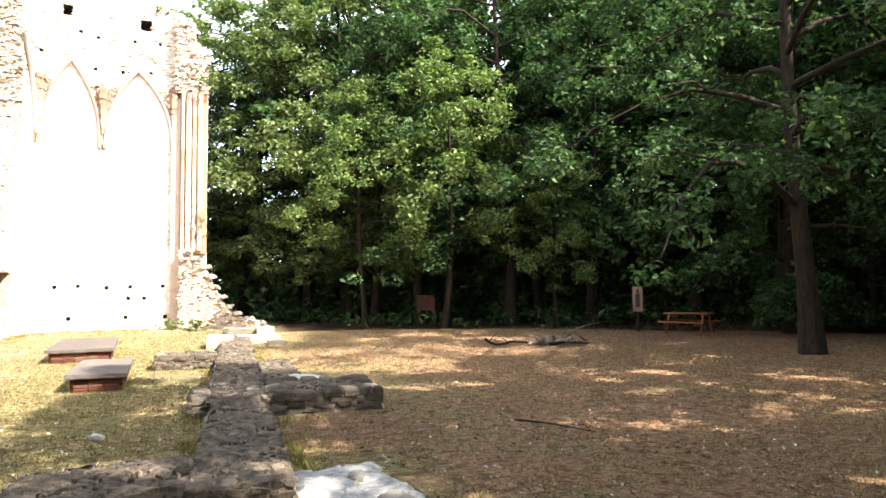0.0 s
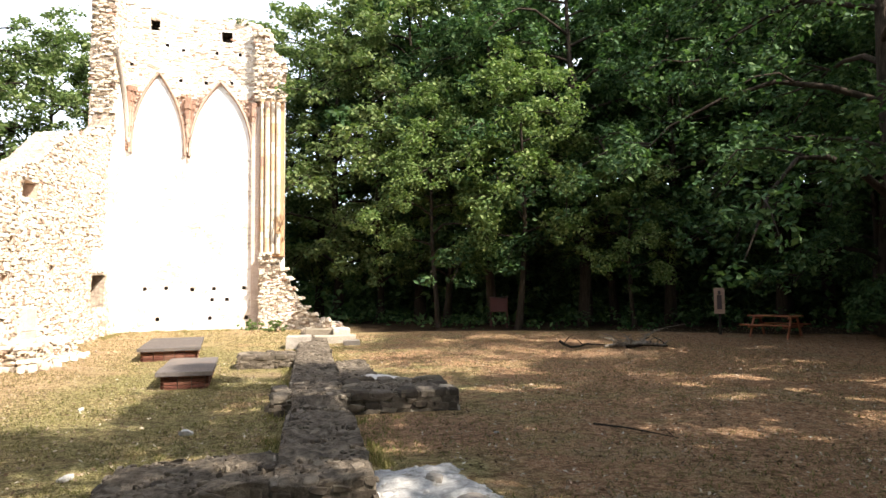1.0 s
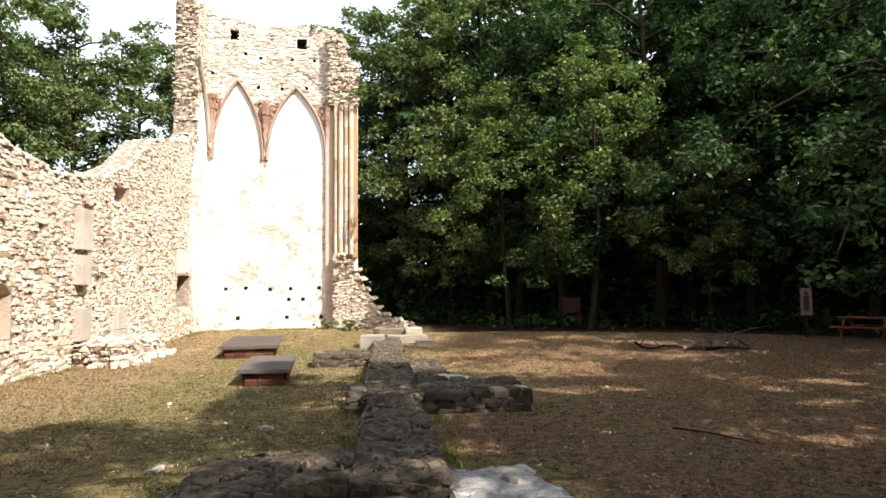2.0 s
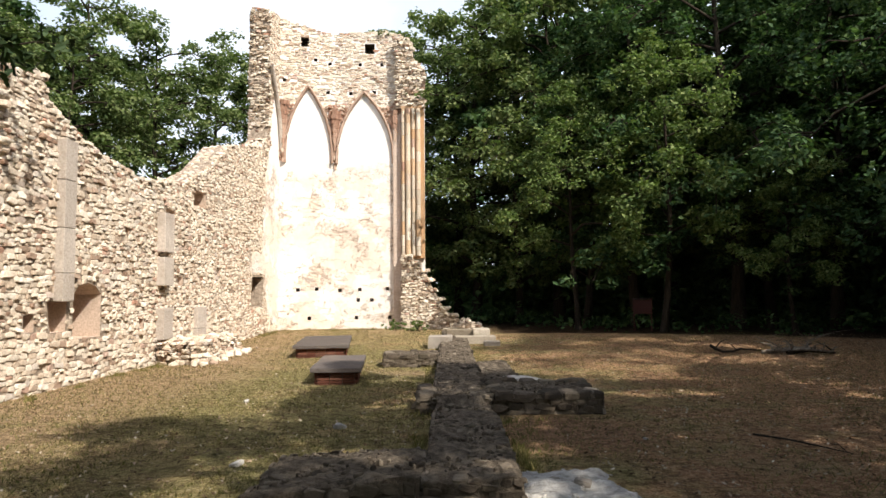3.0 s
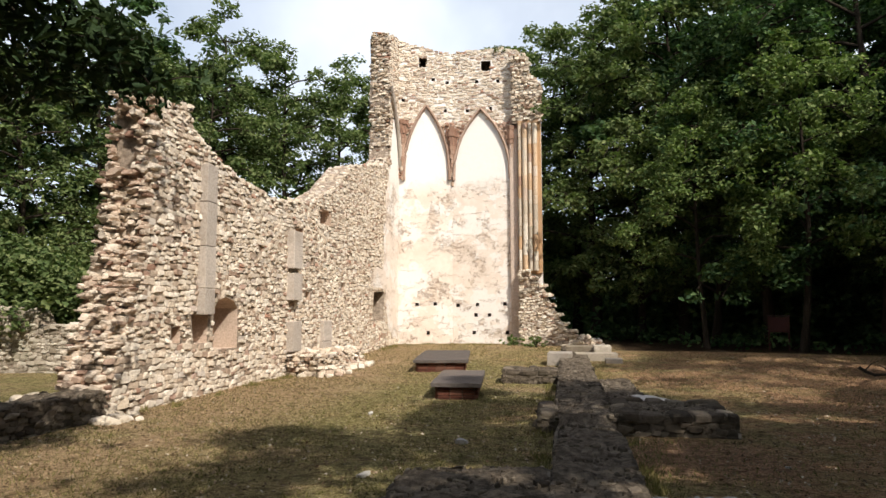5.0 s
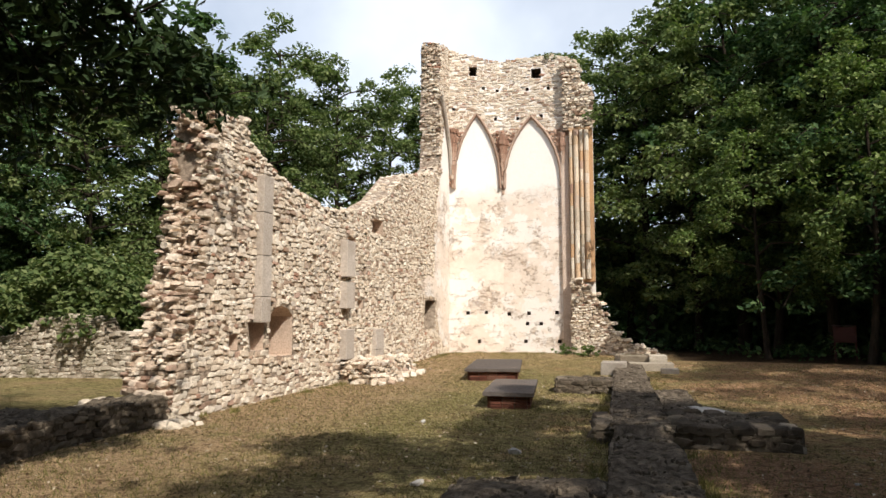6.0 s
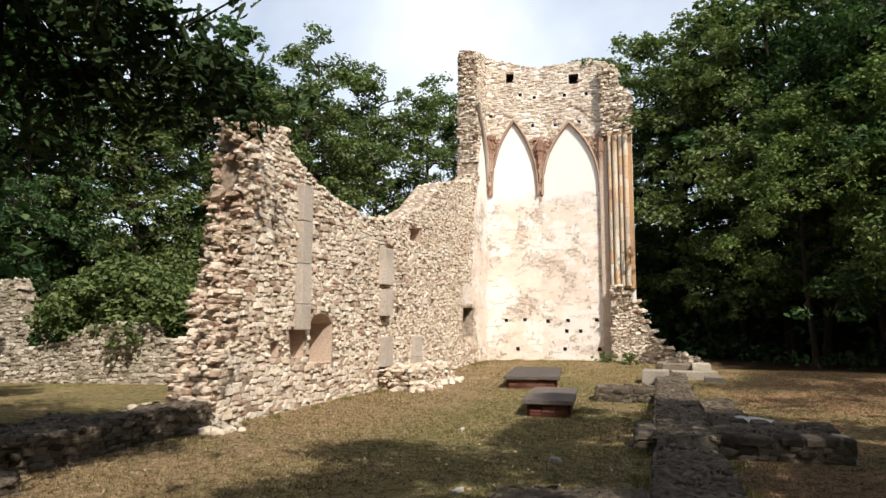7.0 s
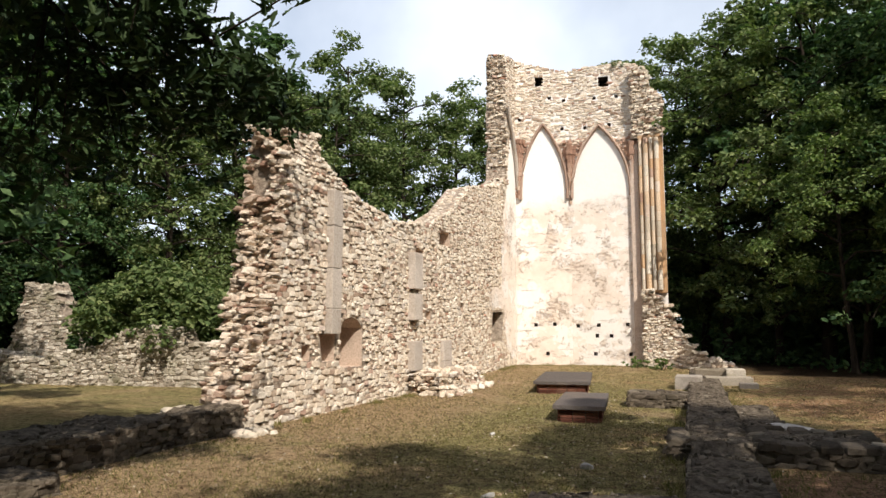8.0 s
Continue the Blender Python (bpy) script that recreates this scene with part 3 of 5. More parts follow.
for key, F in FACES.items():
    along = (F["q"] - F["p"])
    length = along.length
    along.normalize()
    outward = -Vector((0, 0, 1)).cross(along)
    top = F["top"]
    shape = [(0, -0.3), (length, -0.3)] + [(u, z) for u, z in top[::-1]]
    slab_wall("plaster_face", apse_in @ F["p"], along, shape, 0.95, M_PLASTER, [(s, 0.7) for s in F["holes"]] + [(rect(u, z, 0.15, 0.15), 0.3) for u, z in F["small"]], apse)
    fl, fr = pointed(*F["arch"])
    arch_poly = fl + fr[::-1]
    spring = F["arch"][2]
    topf = line(top)

    def inside(u, z, arch_poly=arch_poly, topf=topf, F=F):
        if z > topf(u) + 0.05 or in_poly(u, z, arch_poly):
            return False
        return not any(near_poly(u, z, h) for h in F["holes"]) and not any(abs(u - a) < 0.12 and abs(z - b) < 0.1 for a, b in F["small"])

    placed = courses(0, length, 9.75, 13.95, inside, lambda u, z, p=F["p"], a=along, o=outward: (p + a * u + Vector((0, 0, z)) + o * -0.01, o), (0.05, 0.12), (1.3, 3.4), (0.015, 0.055), 21 if key == "A" else 22)
    for u in np.arange(0.05, length, 0.16):
        for w in (0.1, 0.4, 0.7):
            s = r.uniform(0.08, 0.19)
            placed.append(Matrix.Translation(F["p"] + along * u - outward * w + Vector((0, 0, topf(u) - 0.05))) @ pose(0, 0, 0, -90 + r.uniform(-15, 15), r.uniform(-15, 15), 0) @ Matrix.Diagonal((s * 1.3, s * 0.5, s, 1)))
    lay_stones(apse, placed, M_STONE)
    arch_in = [(F["arch"][3] + (u - F["arch"][3]) * 1.03, z) for u, z in arch_poly]
    red = courses(0, min(length, 2.95), 7.5, 9.95, lambda u, z, a=arch_in: not in_poly(u, z, a), lambda u, z, p=F["p"], a=along, o=outward: (p + a * u + Vector((0, 0, z)) + o * -0.01, o), (0.06, 0.14), (0.9, 2.0), (0.03, 0.12), 23 if key == "A" else 24)
    lay_stones(apse, red, M_RED, label="reddish sandstone of the broken vault springing")
    # the moulded ribs of the arches
    for fl_ in (fl, fr):
        path = [apse_in @ (F["p"] + along * u + outward * 0.06 + Vector((0, 0, z))) for u, z in fl_]
        under("arch_rib", tubes("arch_rib", [(path, [0.07] * len(path)), ([p + outward * 0.07 for p in path], [0.04] * len(path))], M_RIB, 8), apse, "pinkish grey sandstone arch moulding")


def springer(centre, outward, side, z0, z1, w0, w1, d0, d1, name="springer"):
    """A stub of vaulting that widens upwards, built of red voussoirs."""
    bm = bmesh.new()
    n = 13
    rr = np.random.default_rng(int(abs(centre.x) * 100))
    for i in range(n):
        rows = []
        k = rr.uniform(0.86, 1.12)
        slip = rr.uniform(-0.03, 0.03)
        for t in (i / n, (i + 0.94) / n):
            w, d = (w0 + (w1 - w0) * t ** 1.5) * k, (d0 + (d1 - d0) * t ** 1.2) * k
            z = z0 + (z1 - z0) * t
            row = [(-w / 2, -0.02), (-w * 0.40, d * 0.5), (-w * 0.24, d * 0.45), (-w * 0.15, d), (w * 0.15, d), (w * 0.24, d * 0.45), (w * 0.40, d * 0.5), (w / 2, -0.02)]
            rows.append([bm.verts.new(apse_in @ (centre + side * (a + slip) + outward * b + Vector((0, 0, z)))) for a, b in row])
        lo, hi = rows
        for q in range(7):
            bm.faces.new((lo[q], lo[q + 1], hi[q + 1], hi[q]))
        bm.faces.new(hi)
        bm.faces.new(lo[::-1])
    bmesh.ops.recalc_face_normals(bm, faces=bm.faces[:])
    return part(name, bm, M_RED, apse, "broken red sandstone vault springer")


X1, NY = Vector((1, 0, 0)), Vector((0, -1, 0))
springer(A1, NY, X1, 7.15, 9.75, 0.12, 0.66, 0.08, 0.36)
springer(A0 + Vector((0.30, -0.05, 0)), NY, X1, 7.4, 10.1, 0.10, 0.52, 0.06, 0.25)
springer(Vector((-2.36, 29.9, 0)), NY, X1, 7.1, 9.75, 0.12, 0.7, 0.08, 0.34)
# the wall rib that climbs the side wall
seam = [(29.45, 7.5), (29.2, 8.4), (28.95, 9.2), (28.6, 9.8), (28.2, 10.3), (27.55, 11.1)]
under("arch_rib", tubes("arch_rib", [([apse_in @ Vector((LX + 0.12, y, z)) for y, z in seam], [0.09] * 6)], M_ASHLAR), apse, "grey stone wall rib")

# the corner pier with its bundle of shafts
pier = thing("corner_pier", (-1.75, 29.6, 0), label="corner pier with bundled ochre sandstone shafts and a ragged top", category="pier", kind="structure")
pier_in = pier.matrix_basis.inverted()
for x, w, d, z0, z1, mat in ((-2.30, 0.34, 0.20, -0.2, 9.6, M_PINK), (-1.6, 1.0, 0.35, 3.2, 9.8, M_OCHRE)):
    part("backing", box_bm((w, d, z1 - z0), pier_in @ Vector((x, 29.9 - d / 2, (z0 + z1) / 2)), 0.02), mat, pier)
for i, x in enumerate((-2.02, -1.80, -1.58, -1.36)):
    z = 3.3
    k = 0
    while z < 9.7:
        h = min(r.uniform(0.35, 0.8), 9.75 - z)
        rad = 0.105 if i % 2 else 0.075
        under("shaft", tubes("shaft", [([pier_in @ Vector((x, 29.5 - (0.06 if i in (1, 2) else 0), z + 0.008)), pier_in @ Vector((x, 29.5 - (0.06 if i in (1, 2) else 0), z + h - 0.008))], [rad, rad])], ((M_OCHRE, M_RED, M_OCHRE, M_OCHRE, M_PALE, M_OCHRE) if z > 6.0 else (M_PALE, M_PALE, M_OCHRE, M_PALE, M_PALE, M_PALE))[(k + 2 * i) % 6], 10), pier)
        z += h
        k += 1
part("capital", box_bm((0.95, 0.42, 0.14), pier_in @ Vector((-1.65, 29.68, 9.82)), 0.04, 0.03), M_OCHRE, pier)
pier_top = [(0, 9.8), (1.25, 9.8), (1.3, 11.5), (0.8, 11.8), (0.75, 12.6), (0.3, 12.9), (0, 12.9)]
slab_wall("core", pier_in @ Vector((-2.35, 29.55, 0)), (1, 0, 0), pier_top, 0.4, M_MORTAR, (), pier)
lay_stones(pier, courses(0, 1.3, 9.85, 13.0, lambda u, z: in_poly(u, z, pier_top), lambda u, z: ((-2.35 + u, 29.55, z), NY), (0.05, 0.13), (1.1, 2.6), (0.04, 0.17), 31), M_STONE)
# the ragged foot of the pier, that runs down to the low wall
foot = [(0, -0.2), (3.7, -0.2), (3.5, 0.25), (2.95, 0.36), (2.4, 0.6), (2.0, 0.85), (1.75, 1.15), (1.5, 1.6), (1.28, 1.98), (1.1, 2.45), (0.83, 2.78), (0.5, 3.2), (0.1, 3.35), (0, 3.3)]
slab_wall("foot", pier_in @ Vector((-2.1, 29.35, 0)), (1, 0, 0), foot, 0.9, M_MORTAR, (), pier)
lay_stones(pier, courses(0, 3.6, 0, 3.5, lambda u, z: in_poly(u, z, foot), lambda u, z: ((-2.1 + u, 29.35, z), NY), (0.04, 0.10), (1.1, 2.8), (0.02, 0.10), 33)
           + sum([heap(18, (-2.1 + u, 29.6, z), (0.2, 0.4, 0.08), (0.05, 0.18), 40 + i) for i, (u, z) in enumerate([(3.2, 0.3), (2.7, 0.48), (2.2, 0.72), (1.85, 1.0), (1.6, 1.4), (1.36, 1.8), (1.18, 2.25), (0.95, 2.6), (0.7, 2.95), (0.4, 3.25)])], []), M_STONE)

# ---- pilasters and rubble on the side wall ----
def pilaster(y, w, blocks, deep=0.16):
    ob = thing("pilaster", (LX, y, blocks[0][0]), label="weathered grey ashlar pilaster set in the rubble wall", category="pilaster", group="pilasters of the choir wall", kind="structure")
    for z0, z1 in blocks:
        part("block", box_bm((deep + 0.2, w, z1 - z0 - 0.012), ((deep - 0.2) / 2, 0, (z0 + z1) / 2 - blocks[0][0]), 0.015, 0.008), M_ASHLAR, ob)
    return ob


pilaster(12.82, 0.40, [(1.62, 2.15), (2.15, 3.0), (3.0, 3.9), (3.9, 4.68)], 0.18)
pilaster(17.35, 0.58, [(0.6, 1.4), (1.95, 2.68), (2.80, 3.80)], 0.22)
pilaster(19.95, 0.7, [(0.45, 0.75), (0.75, 1.38)], 0.14)
stub = thing("rubble_stub", (LX + 0.5, 18.6, 0), label="low heap of broken pale rubble against the wall", category="rubble", kind="structure")
part("core", box_bm((1.0, 3.2, 0.55), (0, 0, 0.15), 0.1, 0.15, 3), M_MORTAR, stub)
lay_stones(stub, courses(-1.7, 1.7, 0, 0.55, lambda u, z: True, lambda u, z: ((LX + 0.98, 18.6 + u, z), Vector((1, 0, 0))), (0.05, 0.12), (1.0, 2.4), (0.05, 0.2), 50)
           + courses(-0.4, 0.5, 0, 0.5, lambda u, z: True, lambda u, z: ((LX + 0.5 + u, 17.05, z), NY), (0.05, 0.12), (1.0, 2.4), (0.05, 0.2), 51)
           + heap(110, (LX + 0.5, 18.6, 0.36), (0.5, 1.6, 0.2), (0.07, 0.24), 52) + heap(110, (LX + 1.0, 18.8, 0.0), (0.5, 2.2, 0.10), (0.05, 0.2), 53), M_STONE, 40, (LX + 1, 17, 0))


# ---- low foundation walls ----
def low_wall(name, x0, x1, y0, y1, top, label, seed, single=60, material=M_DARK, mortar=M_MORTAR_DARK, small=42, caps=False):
    ob = thing(name, ((x0 + x1) / 2, (y0 + y1) / 2, 0), label=label, category="wall", kind="structure")
    cx, cy = (x0 + x1) / 2, (y0 + y1) / 2
    nx, ny = max(3, int((x1 - x0) / 0.075)), max(3, int((y1 - y0) / 0.075))
    bm = bmesh.new()
    grid = {}
    for j in range(ny + 1):
        for i in range(nx + 1):
            x, y = x0 + (x1 - x0) * i / nx, y0 + (y1 - y0) * j / ny
            edge = i in (0, nx) or j in (0, ny)
            wob = noise.noise_vector(Vector((x * 1.6, y * 1.6, seed))) * 0.035
            h = top(x, y) if callable(top) else top
            h += 0.045 * noise.noise(Vector((x * 2.1, y * 2.1, seed + 5))) + 0.035 * noise.noise(Vector((x * 6, y * 6, seed))) + 0.022 * noise.noise(Vector((x * 15, y * 15, seed)))
            grid[i, j] = bm.verts.new((x - cx + wob.x * edge, y - cy + wob.y * edge, h - 0.012 * edge))
    for j in range(ny):
        for i in range(nx):
            bm.faces.new((grid[i, j], grid[i + 1, j], grid[i + 1, j + 1], grid[i, j + 1]))
    rim = [grid[i, 0] for i in range(nx + 1)] + [grid[nx, j] for j in range(1, ny + 1)] + [grid[i, ny] for i in range(nx - 1, -1, -1)] + [grid[0, j] for j in range(ny - 1, 0, -1)]
    low = [bm.verts.new((v.co.x, v.co.y, -0.3)) for v in rim]
    for i in range(len(rim)):
        k = (i + 1) % len(rim)
        bm.faces.new((rim[k], rim[i], low[i], low[k]))
    bmesh.ops.recalc_face_normals(bm, faces=bm.faces[:])
    for f in bm.faces:
        f.smooth = f.normal.z > 0.5
    part("core", bm, mortar, ob)
    t = (lambda x, y: top(x, y)) if callable(top) else (lambda x, y: top)
    placed = []
    zmax = 1.0
    for u0, u1, f, outward in ((x0, x1, lambda u, z: (u, y0 + 0.02, z), Vector((0, -1, 0))), (x0, x1, lambda u, z: (u, y1 - 0.02, z), Vector((0, 1, 0))),
                               (y0, y1, lambda u, z: (x0 + 0.02, u, z), Vector((-1, 0, 0))), (y0, y1, lambda u, z: (x1 - 0.02, u, z), Vector((1, 0, 0)))):
        placed += courses(u0, u1, -0.06, zmax, lambda u, z, f=f: z < t(*f(u, z)[:2]) - 0.02, lambda u, z, f=f, o=outward: (f(u, z), o), (0.045, 0.10), (1.2, 3.0), (0.02, 0.055), seed)
    rr = np.random.default_rng(seed)
    n = int((x1 - x0) * (y1 - y0) * small * 2.2)
    for _ in range(n):
        x, y = rr.uniform(x0 + 0.05, x1 - 0.05), rr.uniform(y0 + 0.05, y1 - 0.05)
        s = 0.02 + 0.10 * rr.random() ** 3
        placed.append(Matrix.Translation((x, y, t(x, y) - 0.03)) @ pose(0, 0, 0, 0, 0, rr.uniform(0, 360)) @ pose(0, 0, 0, -90 + rr.uniform(-12, 12), rr.uniform(-12, 12), 0) @ Matrix.Diagonal((s * 1.2, rr.uniform(0.03, 0.048), s, 1)))
    if caps:
        # flat stones along the rim, their edges a little proud of the face
        for along, lo, hi, fixed, inward in ((0, x0, x1, y0, 1), (0, x0, x1, y1, -1), (1, y0, y1, x0, 1), (1, y0, y1, x1, -1)):
            q = lo
            while q < hi - 0.1:
                w, deep = min(rr.uniform(0.22, 0.55), hi - q), rr.uniform(0.18, 0.34)
                e = fixed + inward * (deep / 2 - rr.uniform(0.0, 0.035))
                x, y = (q + w / 2, e) if along == 0 else (e, q + w / 2)
                placed.append(Matrix.Translation((x, y, t(x, y) - 0.075)) @ pose(0, 0, 0, 0, 0, 90 * along) @ pose(0, 0, 0, -90 + rr.uniform(-2, 2), rr.uniform(-2, 2), 0) @ Matrix.Diagonal((w * 0.98, rr.uniform(0.095, 0.125), deep, 1)))
                q += w
    lay_stones(ob, placed, material, single, (0, 3, 0))
    return ob


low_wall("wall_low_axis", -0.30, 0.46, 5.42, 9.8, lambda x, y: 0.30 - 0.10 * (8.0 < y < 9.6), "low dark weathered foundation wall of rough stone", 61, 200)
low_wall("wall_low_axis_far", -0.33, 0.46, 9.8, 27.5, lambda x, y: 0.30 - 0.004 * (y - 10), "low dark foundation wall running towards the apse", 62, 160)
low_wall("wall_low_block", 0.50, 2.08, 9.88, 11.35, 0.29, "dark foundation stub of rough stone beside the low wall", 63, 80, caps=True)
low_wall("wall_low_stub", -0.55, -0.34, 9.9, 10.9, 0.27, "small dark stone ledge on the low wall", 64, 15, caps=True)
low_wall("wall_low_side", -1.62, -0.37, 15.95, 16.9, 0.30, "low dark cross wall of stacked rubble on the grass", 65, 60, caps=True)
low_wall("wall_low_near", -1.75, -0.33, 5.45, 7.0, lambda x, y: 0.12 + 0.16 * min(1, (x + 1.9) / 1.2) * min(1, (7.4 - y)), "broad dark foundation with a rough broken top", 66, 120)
low_wall("wall_low_left", -4.4, -1.78, 4.8, 5.35, 0.10, "dark foundation course level with the grass", 67, 50)
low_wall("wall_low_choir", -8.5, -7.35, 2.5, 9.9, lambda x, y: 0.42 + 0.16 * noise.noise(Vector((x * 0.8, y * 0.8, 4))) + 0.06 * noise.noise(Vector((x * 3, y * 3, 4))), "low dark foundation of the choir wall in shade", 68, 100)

low_wall("wall_low_ledge", -7.3, -6.6, 2.6, 5.7, lambda x, y: 0.22 + 0.08 * noise.noise(Vector((x, y, 6))), "dark broken ledge before the choir foundation", 69, 40)

# ---- slabs on brick bases ----
def slab_on_bricks(x, y, w, length, turn):
    ob = thing("tomb_slab", (x, y, ground_height(x, y)), turn, label="dark weathered stone slab on a low brick base in the grass", category="slab", group="slabs on brick bases")
    part("slab", box_bm((w, length, 0.085), (0, 0, 0.27), 0.015, 0.012, 6), M_SLAB, ob, "grey weathered stone slab")
    part("mortar_bed", box_bm((w - 0.26, length - 0.26, 0.34), (0, 0, 0.06)), M_MORTAR_DARK, ob)
    brick = mesh_of("brick", *brick_shape(), M_BRICK)
    for row in range(5):
        z = -0.02 + row * 0.058
        for axis, half, span in ((0, (length - 0.26) / 2, w - 0.26), (1, (w - 0.26) / 2, length - 0.26)):
            for sign in (-1, 1):
                n = max(1, round(span / 0.26))
                for i in range(n):
                    c = -span / 2 + (i + 0.5) * span / n
                    b = under("brick", brick, ob)
                    b.matrix_basis = (pose(c, sign * half, z, 0, 0, 0) if axis == 0 else pose(sign * half, c, z, 0, 0, 90)) @ pose(0, 0, 0, 0, 0, r.uniform(-1.5, 1.5)) @ Matrix.Diagonal((span / n / 0.26, 1, 1, 1))
    return ob


def brick_shape():
    a, b, c, k = 0.122, 0.045, 0.024, 0.005
    v = [(sx * (a - (k if lvl else 0)), sy * (b if not lvl else b + 0.008), sz * (c - (k if lvl else 0))) for lvl in (0, 1) for sy in (-1, 1) for sx, sz in ((-1, -1), (1, -1), (1, 1), (-1, 1))]
    f = [(8, 9, 10, 11), (15, 14, 13, 12)]
    for i in range(4):
        j = (i + 1) % 4
        f += [(i, j, 8 + j, 8 + i), (4 + j, 4 + i, 12 + i, 12 + j), (j, i, 4 + i, 4 + j)]
    return v, f


slab_on_bricks(-2.38, 14.5, 0.98, 2.75, 5)
slab_on_bricks(-3.78, 20.5, 1.5, 4.2, 7)

# ---- trees ----
def leaves(centres, radius, per, size, rng, flat=0.55):
    """Leaves in clumps: each a folded blade of two triangles pairs."""
    n = len(centres) * per
    c = np.repeat(centres, per, axis=0)
    rad = np.repeat(radius, per) if np.ndim(radius) else np.full(n, radius)
    d = rng.normal(size=(n, 3))
    d /= np.linalg.norm(d, axis=1)[:, None]
    p = c + d * (rad * rng.uniform(0.25, 1.0, n) ** 0.6)[:, None] * np.array([1, 1, flat])
    up = rng.normal(size=(n, 3)) * 0.55 + np.array([0, 0, 0.9]) + d * 0.5
    up /= np.linalg.norm(up, axis=1)[:, None]
    a = np.cross(up, rng.normal(size=(n, 3)))
    a /= np.linalg.norm(a, axis=1)[:, None]
    b = np.cross(up, a)
    s = (size * rng.uniform(0.6, 1.25, n))[:, None]
    tip, tail = p + a * s * 0.6, p - a * s * 0.5
    left, right = p + b * s * 0.34 + up * s * 0.10, p - b * s * 0.34 + up * s * 0.10
    v = np.stack([tail, right, tip, left], 1).reshape(-1, 3)
    k = np.arange(n)[:, None] * 4
    f = np.concatenate([k + [0, 1, 2], k + [0, 2, 3]], 1).reshape(-1, 3)
    return v, f


def lobed_leaves(centres, radius, per, size, rng):
    """Larger leaves with lobed outlines, in hanging clumps."""
    outline = np.array([(-0.5, 0.03), (-0.28, 0.16), (-0.12, 0.10), (0.06, 0.24), (0.20, 0.15), (0.36, 0.22), (0.55, 0.0)])
    rim = np.concatenate([outline, outline[::-1][1:] * [1, -1]])
    n = len(centres) * per
    c = np.repeat(centres, per, axis=0)
    d = rng.normal(size=(n, 3))
    d /= np.linalg.norm(d, axis=1)[:, None]
    p = c + d * (radius * rng.uniform(0.2, 1.0, n) ** 0.6)[:, None]
    up = rng.normal(size=(n, 3)) * 0.6 + np.array([0, 0, 0.7])
    up /= np.linalg.norm(up, axis=1)[:, None]
    a = np.cross(up, rng.normal(size=(n, 3)))
    a /= np.linalg.norm(a, axis=1)[:, None]
    b = np.cross(up, a)
    s = size * rng.uniform(0.7, 1.25, n)
    k = len(rim)
    v = p[:, None] + (a[:, None] * rim[None, :, :1] + b[:, None] * rim[None, :, 1:] + up[:, None] * np.abs(rim[None, :, 1:]) * 0.35) * s[:, None, None]
    # a fan from the middle of the blade keeps the lobes
    v = np.concatenate([p[:, None], v], 1)
    f = np.array([(0, i, i % k + 1) for i in range(1, k + 1)])
    return v.reshape(-1, 3), (np.arange(n)[:, None, None] * (k + 1) + f[None]).reshape(-1, 3)


def grown(seed, height, spread, low, limbs, per, leaf, trunk_r, droop=0.5):
    """Trunk with limbs and side branches that bow down at their ends, each hung with sprays of leaves."""
    rng = np.random.default_rng(seed)
    lean = rng.uniform(-0.04, 0.04, 2)
    trunk = [Vector((lean[0] * z + 0.15 * math.sin(z * 0.5 + seed), lean[1] * z + 0.15 * math.cos(z * 0.4 + seed), z)) for z in np.linspace(-0.3, height * 0.88, 9)]
    radii = [trunk_r * (1.35 if i == 0 else 1) * (1 - 0.88 * i / 8) for i in range(9)]
    runs, centres, sizes = [(trunk, radii)], [], []

    def bough(base, w, reach, rise, rad, n):
        path = []
        for k in range(n + 1):
            g = k / n
            turn = w + 0.3 * g * math.sin(seed + reach * 7)
            path.append(base + Vector((math.cos(turn) * reach * g, math.sin(turn) * reach * g, reach * (rise * g - (rise + droop * 0.45) * g ** 2.4) + rng.normal(0, 0.06))))
        runs.append((path, [rad * (1 - 0.9 * k / n) + 0.006 for k in range(n + 1)]))
        return path

    for i in range(limbs):
        t = (i + rng.uniform(0, 0.9)) / limbs
        z = low + (height * 0.88 - low) * t ** 0.9
        k = min(7.99, max(0, (z + 0.3) / (height * 0.88 + 0.3) * 8))
        base = trunk[int(k)].lerp(trunk[int(k) + 1], k - int(k))
        w = i * 2.4 + rng.uniform(-0.5, 0.5)
        reach = spread * (0.45 + 0.62 * math.sin(math.pi * min(1, 0.30 + 0.66 * t))) * rng.uniform(0.62, 1.12)
        path = bough(base, w, reach, rng.uniform(0.35, 0.7), trunk_r * (0.36 - 0.2 * t), 5)
        spots = [(path[-1], 0.8), (path[-2], 0.9)]
        for _ in range(5):
            g = rng.uniform(1.2, 4.8)
            b = path[int(g)].lerp(path[int(g) + 1], g - int(g))
            side = bough(b, w + rng.choice([-1, 1]) * rng.uniform(0.5, 1.3), reach * rng.uniform(0.22, 0.45), rng.uniform(0.2, 0.6), trunk_r * 0.10, 3)
            spots += [(side[-1], 0.75), (side[2], 0.9), (side[1], 0.7)]
        for p, q in spots:
            centres.append(p + Vector(rng.normal(0, 0.18, 3)))
            sizes.append(q * rng.uniform(0.6, 1.25))
    for _ in range(12):
        centres.append(trunk[-1] + Vector((rng.normal(0, 0.6), rng.normal(0, 0.6), rng.uniform(-1.0, height * 0.09))))
        sizes.append(rng.uniform(0.5, 0.8))
    v, f = leaves(np.array([tuple(c) for c in centres]), np.array(sizes) * (0.42 + spread * 0.06), per, leaf, rng, 0.62)
    return tubes("trunk", runs, M_BARK, 6), v, f


